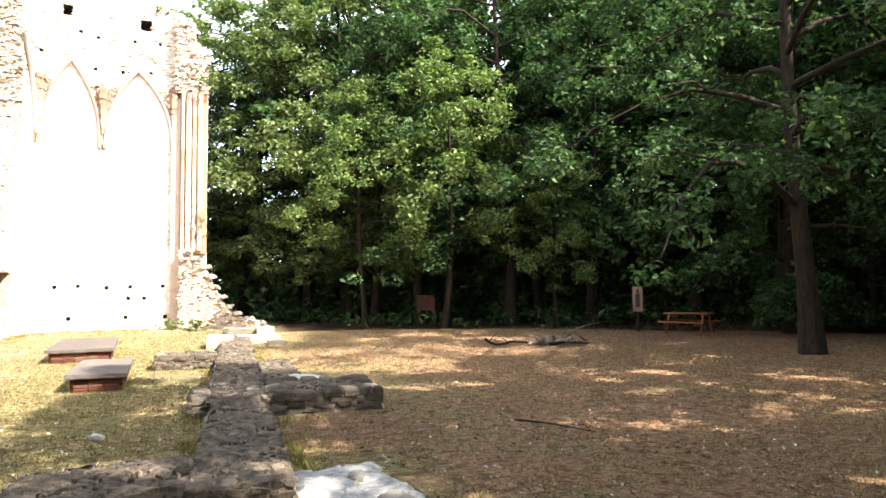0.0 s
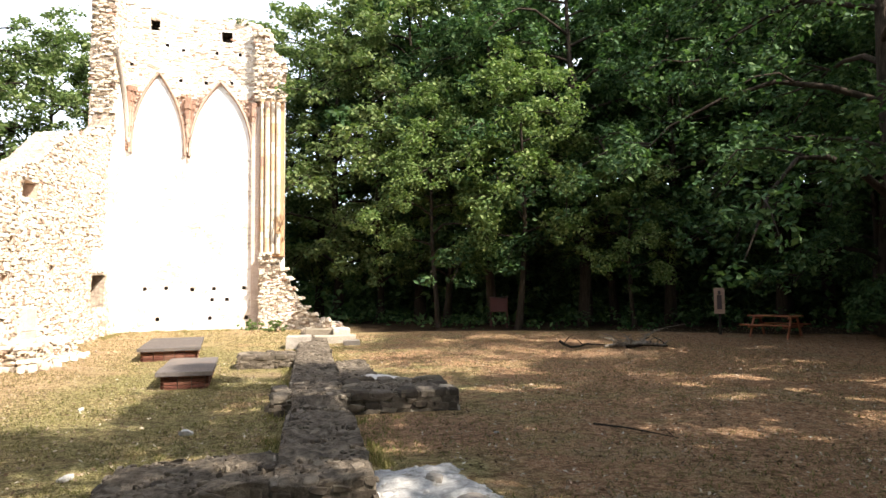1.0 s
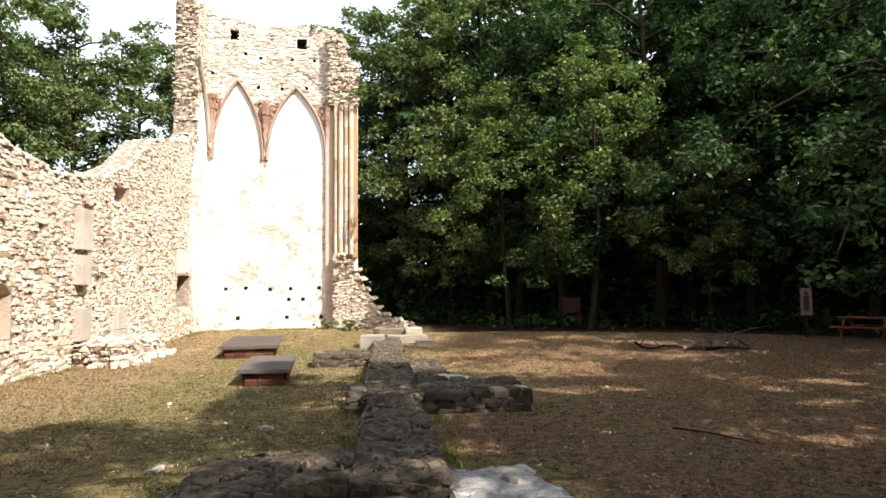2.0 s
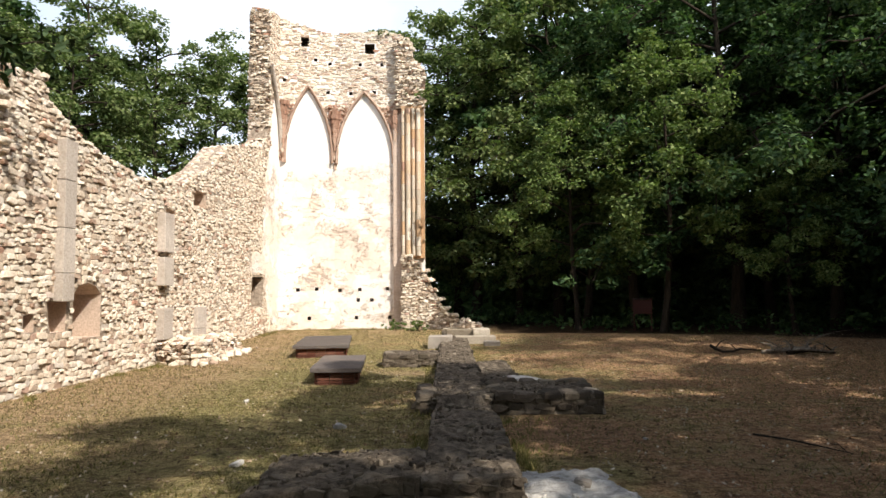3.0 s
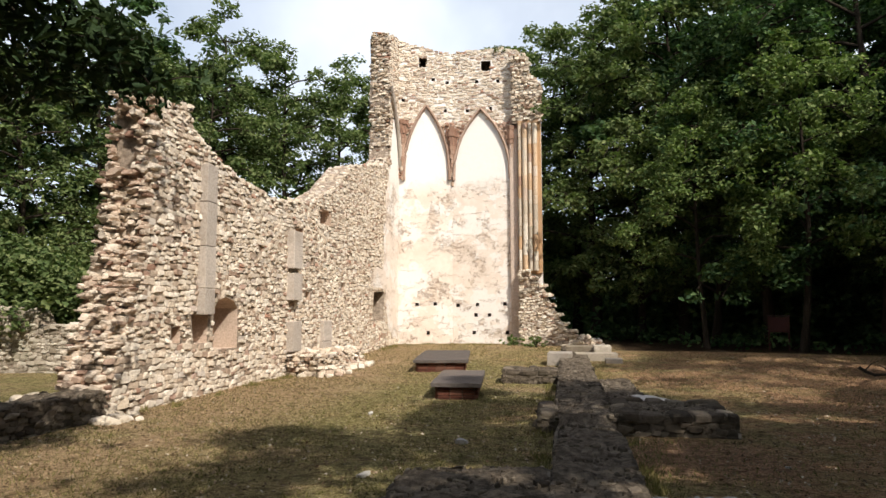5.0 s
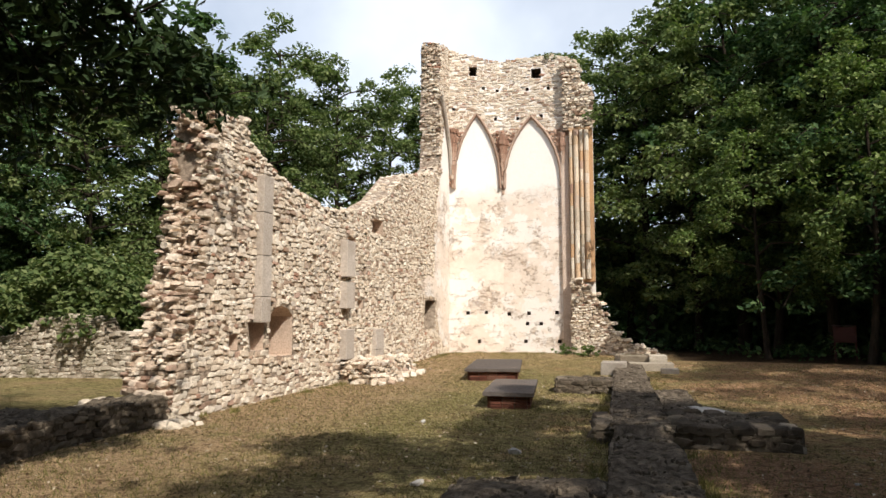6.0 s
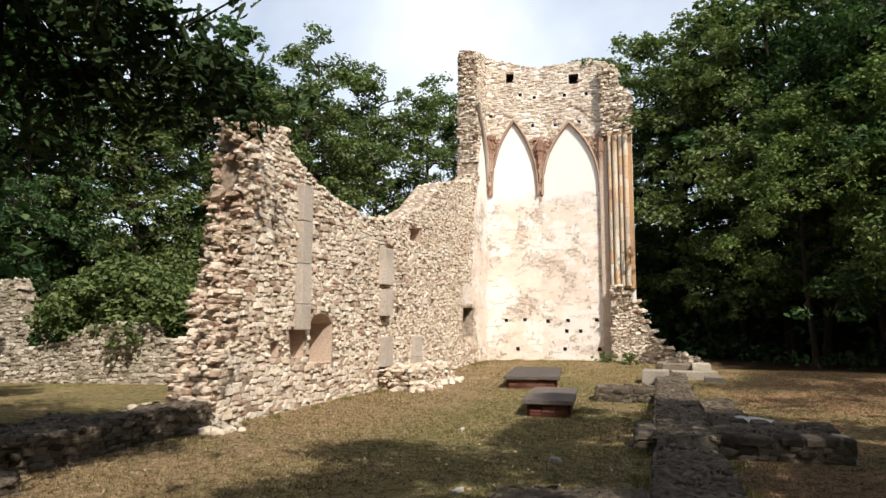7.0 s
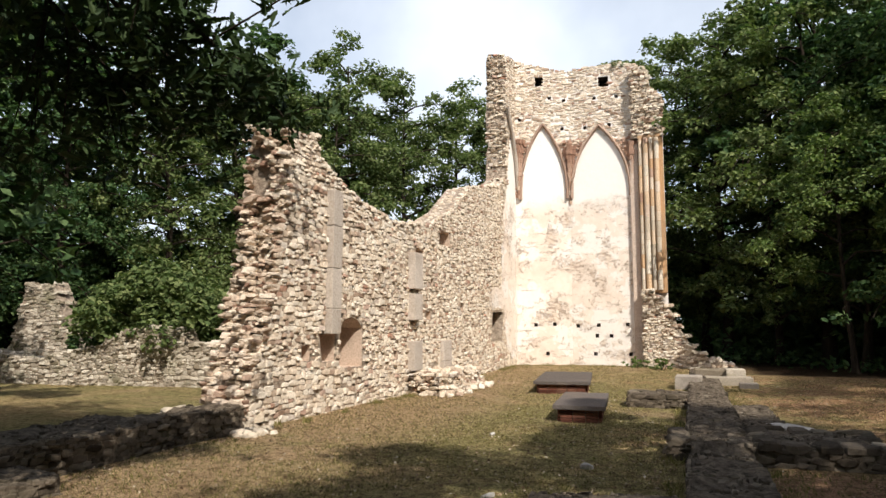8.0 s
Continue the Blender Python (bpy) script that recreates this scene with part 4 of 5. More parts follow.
TREE_KINDS = []
for seed, height, spread, low, limbs, per, leaf, mat, girth in (
        (1, 19, 4.8, 2.3, 26, 40, 0.20, M_LEAF, 0.26), (2, 17, 4.4, 2.1, 24, 40, 0.20, M_LEAF, 0.24), (3, 11.5, 3.3, 3.0, 18, 52, 0.16, M_LEAF_LIGHT, 0.14), (4, 21, 5.4, 2.0, 24, 24, 0.36, M_LEAF, 0.30),
        (5, 17, 5.2, 6.5, 22, 24, 0.26, M_LEAF, 0.30), (6, 17, 6.0, 3.4, 26, 52, 0.17, M_LEAF, 0.27), (7, 17.5, 5.0, 2.0, 26, 40, 0.22, M_LEAF_MID, 0.26)):
    trunk, v, f = grown(seed, height, spread, low, limbs, per, leaf, girth)
    TREE_KINDS.append((trunk, quick_mesh("crown", v, f, mat)))


def tree(kind, x, y, scale, turn, label, name="tree", group="forest trees"):
    ob = thing(name, (x, y, ground_height(x, y) if abs(x) < 34 and -14 < y < 44 else 0), turn, label=label, category="tree", group=group)
    ob.scale = (scale, scale, scale)
    trunk, crown = TREE_KINDS[kind]
    under("trunk", trunk, ob)
    under("crown", crown, ob)
    return ob


L_DARK, L_LIGHT = "tall deciduous forest tree with dense dark green foliage", "young tree with lighter green leaves at the clearing's edge"
FOREST = [  # kind, x, y, scale
    (6, 1.2, 34.0, 1.0), (6, 5.4, 33.0, 1.05), (1, 8.0, 29.5, 1.05), (0, 11.5, 27.5, 1.05), (1, 15.0, 26.5, 1.05), (0, 18.5, 24.5, 1.05), (1, 21.5, 21.0, 1.05), (0, 24.0, 17.0, 1.05),
    (3, 3.5, 38.5, 1.0), (3, 13.5, 34.0, 1.1), (3, 19.0, 32.0, 1.1), (3, 24.5, 28.0, 1.1), (3, 28.5, 22.0, 1.1), (0, 26.5, 14.0, 1.0), (3, 31.0, 15.0, 1.1), (1, 22.8, 19.5, 0.9),
    (2, 5.2, 28.6, 0.95), (2, 8.2, 26.4, 1.05), (2, 12.6, 25.2, 0.7), (1, 19.6, 21.0, 0.7), (3, 6.0, 34.5, 0.9), (3, 17.0, 29.5, 0.9), (3, 21.5, 25.5, 0.9), (3, 11.5, 40.0, 1.0), (3, 18.0, 37.0, 1.0), (3, 26.0, 21.0, 0.9),
    (6, -2.8, 41.0, 1.12), (6, 0.6, 38.0, 1.02), (3, 11.0, 45.0, 1.0), (3, 26.0, 38.0, 1.0), 
    (6, -7.5, 44.0, 1.02), (6, -11.5, 39.0, 0.93), (6, -15.5, 36.0, 1.0), (6, -19.5, 37.0, 1.14), (6, -18.0, 31.0, 0.84), (6, -22.5, 30.0, 1.0), (6, -15.5, 44.0, 1.1), (6, -27.0, 38.0, 1.2),
    (6, -23.0, 25.5, 0.85), (1, -27.5, 27.0, 1.0), (1, -25.0, 21.5, 0.85), (0, -28.5, 18.0, 0.95), (1, -27.0, 14.0, 0.8), (3, -33.0, 22.0, 1.05), (3, -33.0, 31.0, 1.1), (3, -36.0, 14.0, 1.1), (1, -30.0, 9.0, 0.9),
    # deeper rows, that close the forest behind its edge
    (3, 15.5, 31.5, 0.9), (3, 10.5, 32.5, 0.9), (3, 22.5, 29.5, 0.9), (3, 27.5, 24.5, 0.9), (3, 30.5, 19.0, 0.9), (3, 33.5, 11.0, 1.0),
    (3, 15.0, 41.0, 1.0), (3, 22.0, 36.0, 1.0), (3, 29.5, 32.0, 1.0), (3, 34.0, 25.0, 1.0), (3, 37.0, 17.0, 1.0), (3, 35.0, 5.0, 1.0), (1, 6.3, 31.2, 0.8), (1, 13.3, 28.6, 0.85), (0, 20.2, 26.0, 0.8), (1, 23.6, 22.6, 0.85), (6, 3.2, 33.0, 0.75),
    # last three trees of this row are added to shade the forest edge
    (3, -29.5, 23.0, 1.0), (3, -31.0, 15.0, 1.0), (3, -25.5, 33.5, 1.0), (3, -34.0, 8.0, 1.0), (1, -24.5, 17.5, 0.75), (3, -38.0, 24.0, 1.0), (3, -24.0, 44.0, 1.0), (3, -10.0, 51.0, 1.0), (0, 18.4, 19.0, 1.0), (1, 21.0, 15.0, 1.05), (0, 23.0, 12.0, 1.0),
]
for i, (kind, x, y, scale) in enumerate(FOREST):
    tree(kind, x, y, scale, (i * 137) % 360, L_LIGHT if kind == 2 else L_DARK)
# unseen trees behind and beside the path, added to shade the clearing
for i, (kind, x, y, scale) in enumerate([(4, 7.3, -2.8, 1.0), (4, 8.7, 2.9, 0.93), (4, 13.5, -1.5, 1.0), (4, 17.0, 4.0, 1.0), (4, 22.0, 7.5, 1.0), (1, 25.0, 10.0, 1.0), (1, 28.5, 6.0, 1.0), (0, 30.0, 11.0, 1.0), (4, 3.0, -9.0, 1.0), (4, 10.0, -10.0, 1.0), (4, 17.5, -8.0, 1.0), (4, 24.0, 4.5, 1.0), (4, -6.5, -11.0, 1.0)]):
    tree(kind, x, y, scale, (i * 91 + 20) % 360, "unseen tall oak whose crown shades the clearing", group="shade trees")

# unseen ring of trees behind the view, added to cut skylight on near walls
for i in range(20):
    a = math.radians(158 + i * 12.2)
    d = (24.5, 30.0)[i % 2] if i > 4 else (18.0, 24.0)[i % 2]
    tree((3, 1)[i % 2], d * math.cos(a), d * math.sin(a), 0.9, (i * 73) % 360, L_DARK)

# the tall tree that stands in the clearing
big = tree(5, 13.75, 13.85, 1.0, 200, "tall dark-trunked tree standing on the bare earth", group="clearing trees")


# ---- undergrowth and far woods ----
def thicket(name, points, spread, height, n, leaf, seed, label, material=M_LEAF):
    """Leaves in clumps along a line through points."""
    rng = np.random.default_rng(seed)
    pts = np.array(points, float)
    seg = np.linalg.norm(np.diff(pts, axis=0), axis=1)
    run = np.concatenate([[0], np.cumsum(seg)])
    d = rng.uniform(0, run[-1], n)
    c = np.stack([np.interp(d, run, pts[:, 0]), np.interp(d, run, pts[:, 1])], 1) + rng.normal(0, 1, (n, 2)) * spread
    hill = 0.6 + 0.4 * np.sin(d * 0.9 + seed) * np.sin(d * 0.37)
    z = rng.uniform(0.0, 1.0, n) ** 1.2 * height * hill
    v, f = leaves(np.c_[c, z + 0.2], rng.uniform(0.4, 1.1, n) * (leaf / 0.22) ** 0.5, 24, leaf, rng)
    return tagged(new(name, quick_mesh(name, v, f, material)), label, "undergrowth", kind="stuff")


thicket("undergrowth", [(0.5, 33.5), (5, 30.0), (9, 28.3), (13, 26.6), (17, 24.8), (20.5, 21.5), (23.5, 16.5), (25.5, 9)], 0.9, 1.1, 140, 0.20, 5, "dark bushy undergrowth along the forest edge")
thicket("undergrowth", [(1.0, 40.5), (9.5, 38.5), (17, 36.0), (24, 33.0), (30, 27), (33.5, 18.5), (34.5, 4)], 1.3, 9.0, 2600, 0.42, 6, "dense shaded undergrowth between the forest trees")
thicket("undergrowth", [(-6, 49), (-13, 47), (-20, 42), (-26, 35), (-30, 28), (-31, 20), (-32, 12), (-33, 4)], 1.6, 9.0, 1300, 0.40, 7, "dense dark undergrowth behind the ruin")
thicket("undergrowth", [(2.0, 36.0), (8.5, 33.5), (15, 31.0), (21, 28.0), (26, 23.5), (29, 17.0), (31, 8)], 1.2, 4.0, 1100, 0.36, 11, "shaded saplings and bushes inside the forest")
far = [(58 * math.cos(a), 58 * math.sin(a)) for a in np.linspace(-0.6, 3.9, 24)]
thicket("far_woods", far, 3.0, 13, 4200, 0.75, 8, "distant dense woods closing the clearing")
# unseen bushes behind the view, under the added tree ring, closing off low light
thicket("undergrowth", [(22 * math.cos(a), 22 * math.sin(a)) for a in np.linspace(2.9, 6.1, 14)], 1.6, 3.2, 700, 0.34, 12, "unseen bushes under the added trees behind the view")
behind = [(42 * math.cos(a), 42 * math.sin(a)) for a in np.linspace(3.6, 6.1, 16)]
thicket("far_woods", behind, 3.0, 14, 900, 0.75, 9, "dense woods round the clearing")


def shrub(name, x, y, z, w, h, n, leaf, seed, label, material=M_LEAF_MID, per=30):
    rng = np.random.default_rng(seed)
    ob = thing(name, (x, y, z), label=label, category="shrub")
    a, q = rng.uniform(0, 2 * math.pi, n), rng.uniform(0, 1, n) ** 0.6
    t = rng.uniform(0.12, 1, n)
    rad = w / 2 * q * np.sqrt(np.maximum(0.08, 1 - (t - 0.35) ** 2 * 1.9))
    c = np.stack([np.cos(a) * rad, np.sin(a) * rad * 0.8, t * h * (1 - 0.25 * q)], 1)
    v, f = leaves(c, rng.uniform(0.5, 1.0, n) * w * 0.11, per, leaf, rng)
    under("foliage", quick_mesh("foliage", v, f, material), ob)
    stems = [([Vector((0, 0, -0.1)), Vector(p) * 0.5 + Vector((0, 0, 0.1 * h)), Vector(p)], [0.03 * h / 2, 0.02 * h / 2, 0.005]) for p in c[:14]]
    under("stems", tubes("stems", stems, M_BARK, 5), ob)
    return ob


shrub("bush", -16.2, 17.7, 0.9, 5.8, 3.1, 220, 0.19, 31, "leafy green bush growing over the low ruined wall", M_LEAF_MID, 44)
shrub("bush", -19.2, 18.4, 0.5, 2.6, 2.4, 60, 0.18, 32, "leafy green bush beside the ruined wall fragment", M_LEAF, 40)
shrub("bush", -13.6, 18.4, 0.6, 3.0, 2.2, 70, 0.17, 33, "low bush behind the end of the choir wall", M_LEAF_MID, 36)
shrub("bush", 18.3, 18.4, 0.3, 4.2, 2.0, 110, 0.17, 34, "low green bush at the edge of the bare earth", M_LEAF, 40)
shrub("bush", 21.0, 15.5, 0.3, 4.0, 2.2, 90, 0.17, 35, "low dark bush behind the tall tree", M_LEAF, 40)
shrub("weed", -1.35, 27.9, 0.15, 1.0, 0.5, 26, 0.08, 36, "green weeds with pale flower heads at the pier's foot", M_LEAF_LIGHT, 24)
shrub("weed", -2.4, 28.9, 0.15, 1.2, 0.45, 22, 0.08, 37, "green weeds at the foot of the apse", M_LEAF_LIGHT, 22)


# ---- the oak whose low branches hang into view ----
def low_oak(x, y):
    rng = np.random.default_rng(77)
    ob = thing("oak_tree", (x, y, 0), label="oak with low dark branches hanging over the ruin", category="tree")
    runs = [([Vector((0.1 * math.sin(z), 0, z)) for z in np.linspace(-0.3, 9, 6)], [0.42, 0.32, 0.28, 0.24, 0.18, 0.1])]
    base = Vector((0, 0, 4.6))
    centres = []

    def limb(a, b, sag, rad, twigs, hang):
        path = [a.lerp(b, g) + Vector((0, 0, sag * math.sin(math.pi * g))) + Vector(rng.normal(0, 0.06, 3)) for g in np.linspace(0, 1, 6)]
        runs.append((path, [rad * (1 - 0.85 * i / 5) for i in range(6)]))
        for _ in range(twigs):
            g = rng.uniform(0.25, 1.0) * 4.99
            k = int(g)
            p = path[k].lerp(path[k + 1], g - k)
            q = p + Vector((rng.normal(0, 0.45), rng.normal(0, 0.45), rng.uniform(-hang, 0.35)))
            runs.append(([p, p.lerp(q, 0.5) + Vector((0, 0, 0.06)), q], [0.012, 0.008, 0.003]))
            centres.append(q)
            centres.append(p.lerp(q, 0.5))
        return path

    for tip, sag, rad, twigs, hang in (((-4.5, 6.6, 4.15), 0.5, 0.07, 55, 0.6), ((-5.3, 6.2, 4.2), 0.6, 0.07, 70, 1.0), ((-6.0, 5.6, 4.4), 0.6, 0.08, 95, 1.5), ((-6.5, 5.0, 5.0), 0.5, 0.08, 50, 1.7), ((-7.2, 4.8, 4.2), 0.6, 0.08, 60, 1.6), ((-5.6, 5.6, 5.5), 0.4, 0.07, 60, 0.8), ((-7.8, 4.3, 3.6), 0.6, 0.07, 70, 1.3)):
        limb(base, Vector(tip) - Vector((x, y, 0)), sag, rad, twigs, hang)
    under("trunk", tubes("trunk", runs, M_BARK, 7), ob)
    c = np.array([tuple(p) for p in centres])
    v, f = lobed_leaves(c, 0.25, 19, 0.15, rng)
    under("low_foliage", quick_mesh("low_foliage", v, f, M_LEAF_SHADED), ob)
    # unseen crown above the view, added to keep sun off the hanging leaves
    top = np.c_[rng.normal(-2.3, 1.3, 380), rng.normal(3.9, 1.6, 380), rng.uniform(7.2, 10.5, 380)]
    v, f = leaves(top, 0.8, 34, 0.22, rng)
    under("crown", quick_mesh("crown", v, f, M_LEAF_SHADED), ob)
    return ob


low_oak(-3.6, -2.2)


# ---- the outlying low ruins ----
def ruin(name, x0, y0, x1, y1, tops, thick, label, seed, single=40, material=M_GREY):
    a = Vector((x1 - x0, y1 - y0, 0))
    length = a.length
    a.normalize()
    ob = thing(name, (x0, y0, 0), label=label, category="wall", kind="structure")
    shape = [(0, -0.3), (length, -0.3)] + [(u * length, z) for u, z in tops[::-1]]
    slab_wall("core", (0, 0, 0), a, shape, thick, M_MORTAR, (), ob)
    top = line([(u * length, z) for u, z in tops])
    outward = -Vector((0, 0, 1)).cross(a)
    p0 = Vector((x0, y0, 0))
    placed = courses(0, length, -0.05, 4, lambda u, z: z < top(u) + 0.04, lambda u, z: (p0 + a * u + Vector((0, 0, z)) - outward * 0.015, outward), (0.05, 0.13), (1.1, 2.8), (0.02, 0.07), seed)
    placed += courses(0, thick, -0.05, 4, lambda u, z: z < tops[-1][1], lambda u, z: (p0 + a * (length - 0.02) - outward * u + Vector((0, 0, z)), a), (0.05, 0.13), (1.1, 2.8), (0.02, 0.08), seed + 1)
    rr = np.random.default_rng(seed)
    for u in np.arange(0.05, length, 0.17):
        for w in np.arange(0.1, thick, 0.3):
            s = rr.uniform(0.1, 0.28)
            placed.append(Matrix.Translation(p0 + a * u - outward * w + Vector((0, 0, top(u) - 0.04))) @ pose(0, 0, 0, 0, 0, rr.uniform(0, 360)) @ pose(0, 0, 0, -90 + rr.uniform(-14, 14), 0, 0) @ Matrix.Diagonal((s * 1.2, s * 0.5, s, 1)))
    lay_stones(ob, placed, material, single, (x1, y1, 1))
    return ob


ruin("wall_ruin_outer", -22.5, 15.6, -13.3, 16.6, [(0, 0.8), (0.12, 1.0), (0.3, 0.7), (0.45, 0.95), (0.55, 1.1), (0.68, 1.6), (0.8, 1.75), (0.88, 1.6), (0.9, 1.2), (1, 1.3)], 0.8, "low sunlit rubble wall outside the choir", 81)
ruin("wall_ruin_fragment", -23.0, 17.8, -20.2, 18.2, [(0, 0.9), (0.12, 2.3), (0.2, 3.3), (0.4, 3.1), (0.55, 3.35), (0.68, 2.6), (0.75, 1.7), (1, 1.2)], 0.8, "standing fragment of a rubble wall with a broken edge", 83, 20)
ruin("wall_ruin_slope", -13.3, 16.6, -9.0, 14.0, [(0, 1.2), (0.3, 1.55), (0.6, 1.9), (0.85, 2.0), (1, 2.1)], 0.7, "sloping heap of pale rubble beside the choir wall", 84, 40, M_PALE)
end_heap = thing("rubble_heap", (-8.35, 10.6, 0), label="heap of pale rubble at the foot of the broken wall end", category="rubble")
lay_stones(end_heap, heap(60, (-8.35, 10.5, 0.0), (0.45, 0.5, 0.22), (0.12, 0.34), 85) + heap(36, (-8.3, 10.2, 0.0), (0.9, 0.5, 0.25), (0.12, 0.34), 86) + heap(30, (-7.3, 9.8, 0.0), (0.6, 0.6, 0.04), (0.08, 0.22), 87), M_PALE, 60, (-8, 10, 0))

# ---- stones beside the low wall ----
low_wall("wall_pale_footing", 0.50, 1.75, 3.2, 6.55, lambda x, y: 0.08 - 0.13 * max(0, (x - 1.25 - 0.10 * (6.5 - y)) / 0.4) + 0.05 * noise.noise(Vector((x * 2, y * 2, 9))), "pale grey mortared footing with a worn surface", 91, 50, M_SLAB_PALE, mortar_material("pale_grey_mortar", (0.22, 0.205, 0.18), (0.70, 0.675, 0.63)), small=14)
for bx, by, w, d, h, turn, k in ((1.24, 5.30, 0.30, 0.11, 0.30, 8, 3), (0.74, 5.15, 0.32, 0.13, 0.34, -12, 7), (1.60, 4.9, 0.26, 0.10, 0.26, 40, 11), (1.05, 6.1, 0.20, 0.09, 0.16, 60, 14), (0.8, 6.2, 0.14, 0.08, 0.12, 20, 16)):
    ob = thing("loose_block", (bx, by, 0.02), turn, label="rough grey stone block lying on the footing", category="stone block", group="loose blocks")
    b = under("block", stone_mesh(k, M_BLOCK), ob)
    b.matrix_basis = pose(0, 0, 0, -90, 0, 0) @ Matrix.Diagonal((w, d, h, 1))
low_wall("wall_rubble_strip", 0.50, 1.25, 12.2, 16.5, lambda x, y: 0.09 + 0.08 * noise.noise(Vector((x * 2, y, 3))), "strip of broken dark rubble and earth beside the low wall", 92, 60)
ob = thing("pale_slab", (1.45, 12.75, 0.02), 27, label="pale broken slab lying flat in the grass", category="slab")
part("slab", box_bm((0.42, 1.5, 0.14), (0, 0, 0.03), 0.03, 0.05, 5), M_SLAB_PALE, ob)
for bx, by, bz, w, d, h, mat, label in ((-0.35, 21.3, 0.0, 0.72, 1.0, 0.34, M_BLOCK, "grey squared stone block on the low wall"), (0.42, 23.9, 0.0, 1.2, 0.9, 0.40, M_GREY, "pale squared stone block at the pier's foot"),
                                        (1.0, 23.5, 0.0, 0.55, 0.8, 0.44, M_GREY, "grey squared stone block at the wall's end"), (0.75, 22.4, 0.0, 1.3, 0.7, 0.26, M_GREY, "flat pale stone block like a step"), (1.25, 21.6, 0.0, 0.5, 0.6, 0.15, M_BLOCK, "flat grey stone block in the grass")):
    ob = thing("squared_block", (bx, by, bz), r.uniform(-5, 5), label=label, category="stone block", group="squared blocks")
    part("block", box_bm((w, d, h + 0.1), (0, 0, h / 2), 0.02, 0.014, 4), mat, ob)


# ---- picnic table ----
def picnic_table(x, y, turn):
    ob = thing("picnic_table", (x, y, ground_height(x, y)), turn, label="red-brown stained wooden picnic table with fixed benches", category="table")
    for i in range(5):
        part("plank", box_bm((1.6, 0.135, 0.04), (0, -0.3 + 0.15 * i, 0.72), 0.006), M_WOOD, ob)
    for sy in (-1, 1):
        for k in (0, 1):
            part("bench_plank", box_bm((1.65, 0.13, 0.04), (0, sy * (0.68 + 0.145 * k), 0.43), 0.006), M_WOOD, ob)
    for sx in (-1, 1):
        part("crossbar", box_bm((0.05, 1.66, 0.09), (sx * 0.56, 0, 0.365), 0.005), M_WOOD, ob)
        part("top_bar", box_bm((0.05, 0.72, 0.08), (sx * 0.56, 0, 0.66), 0.005), M_WOOD, ob)
        for sy in (-1, 1):
            bm = box_bm((0.05, 0.09, 0.84), (0, 0, 0), 0.005)
            bmesh.ops.transform(bm, matrix=pose(sx * 0.61, sy * 0.42, 0.345, sy * 27, 0, 0), verts=bm.verts[:])
            part("leg", bm, M_WOOD, ob)
    return ob


picnic_table(15.5, 20.8, -58)

board = thing("notice_board", (7.6, 27.3, ground_height(7.6, 27.3)), -16, label="dark red wooden notice board on two posts", category="notice board")
part("panel", box_bm((0.62, 0.05, 0.56), (0, 0, 0.96), 0.01), M_BOARD, board)
part("roof", box_bm((0.78, 0.2, 0.04), (0, 0, 1.28), 0.01), M_DARKPAINT, board)
for sx in (-1, 1):
    part("post", box_bm((0.06, 0.06, 1.4), (sx * 0.33, 0.02, 0.57), 0.008), M_BOARD, board)
sign = thing("wooden_sign", (14.2, 22.0, ground_height(14.2, 22)), -33, label="pale wooden board with a dark carved shape on a post", category="sign")
part("panel", box_bm((0.36, 0.035, 0.92), (0, 0, 1.2), 0.008), M_PALE_WOOD, sign)
part("post", box_bm((0.09, 0.09, 1.6), (0, 0.065, 0.7), 0.01), M_BARK, sign)
part("carving", box_bm((0.16, 0.02, 0.5), (0, -0.022, 1.15), 0.008), M_DARKPAINT, sign, "dark carved shape")
part("carving", box_bm((0.09, 0.02, 0.14), (0, -0.022, 1.49), 0.02), M_DARKPAINT, sign, "dark carved shape")


# ---- fallen wood ----
def fallen(name, points, radius, label, seed, twigs=6, material=M_DEADWOOD):
    rng = np.random.default_rng(seed)
    pts = [Vector(p) for p in points]
    o = pts[0].copy()
    ob = thing(name, o, label=label, category="branch", group="fallen wood")
    pts = [p - o for p in pts]
    n = len(pts)
    runs = [(pts, [radius * (1 - 0.7 * i / (n - 1)) for i in range(n)])]
    for _ in range(twigs):
        i = rng.integers(0, n - 1)
        a = pts[i].lerp(pts[i + 1], rng.random())
        d = Vector((rng.normal(0, 0.4), rng.normal(0, 0.4), rng.uniform(0.02, 0.35)))
        runs.append(([a, a + d * 0.5 + Vector((0, 0, 0.05)), a + d], [radius * 0.4, radius * 0.25, radius * 0.08]))
    under("wood", tubes("wood", runs, material, 7), ob)
    return ob


fallen("fallen_branch", [(7.2, 19.3, 0.20), (7.3, 19.15, 0.10), (7.45, 19.05, 0.04), (7.7, 18.95, 0.06), (7.9, 18.95, 0.12), (8.3, 18.85, 0.10), (8.7, 18.7, 0.06)], 0.045, "crooked dark dead branch lying on the grass", 1, 3, M_BARK)
fallen("fallen_branch", [(8.3, 18.6, 0.06), (8.8, 18.6, 0.14), (9.3, 18.4, 0.20), (9.9, 18.2, 0.08)], 0.05, "pale weathered dead branch on the grass", 2, 10)
fallen("fallen_branch", [(8.6, 18.8, 0.06), (9.2, 18.3, 0.16), (9.9, 18.0, 0.12)], 0.06, "thick broken dead branch on the grass", 3, 10)
fallen("fallen_branch", [(9.3, 18.7, 0.05), (9.4, 18.4, 0.24), (9.46, 18.3, 0.42)], 0.03, "dead branch sticking up from a pile", 4, 5)
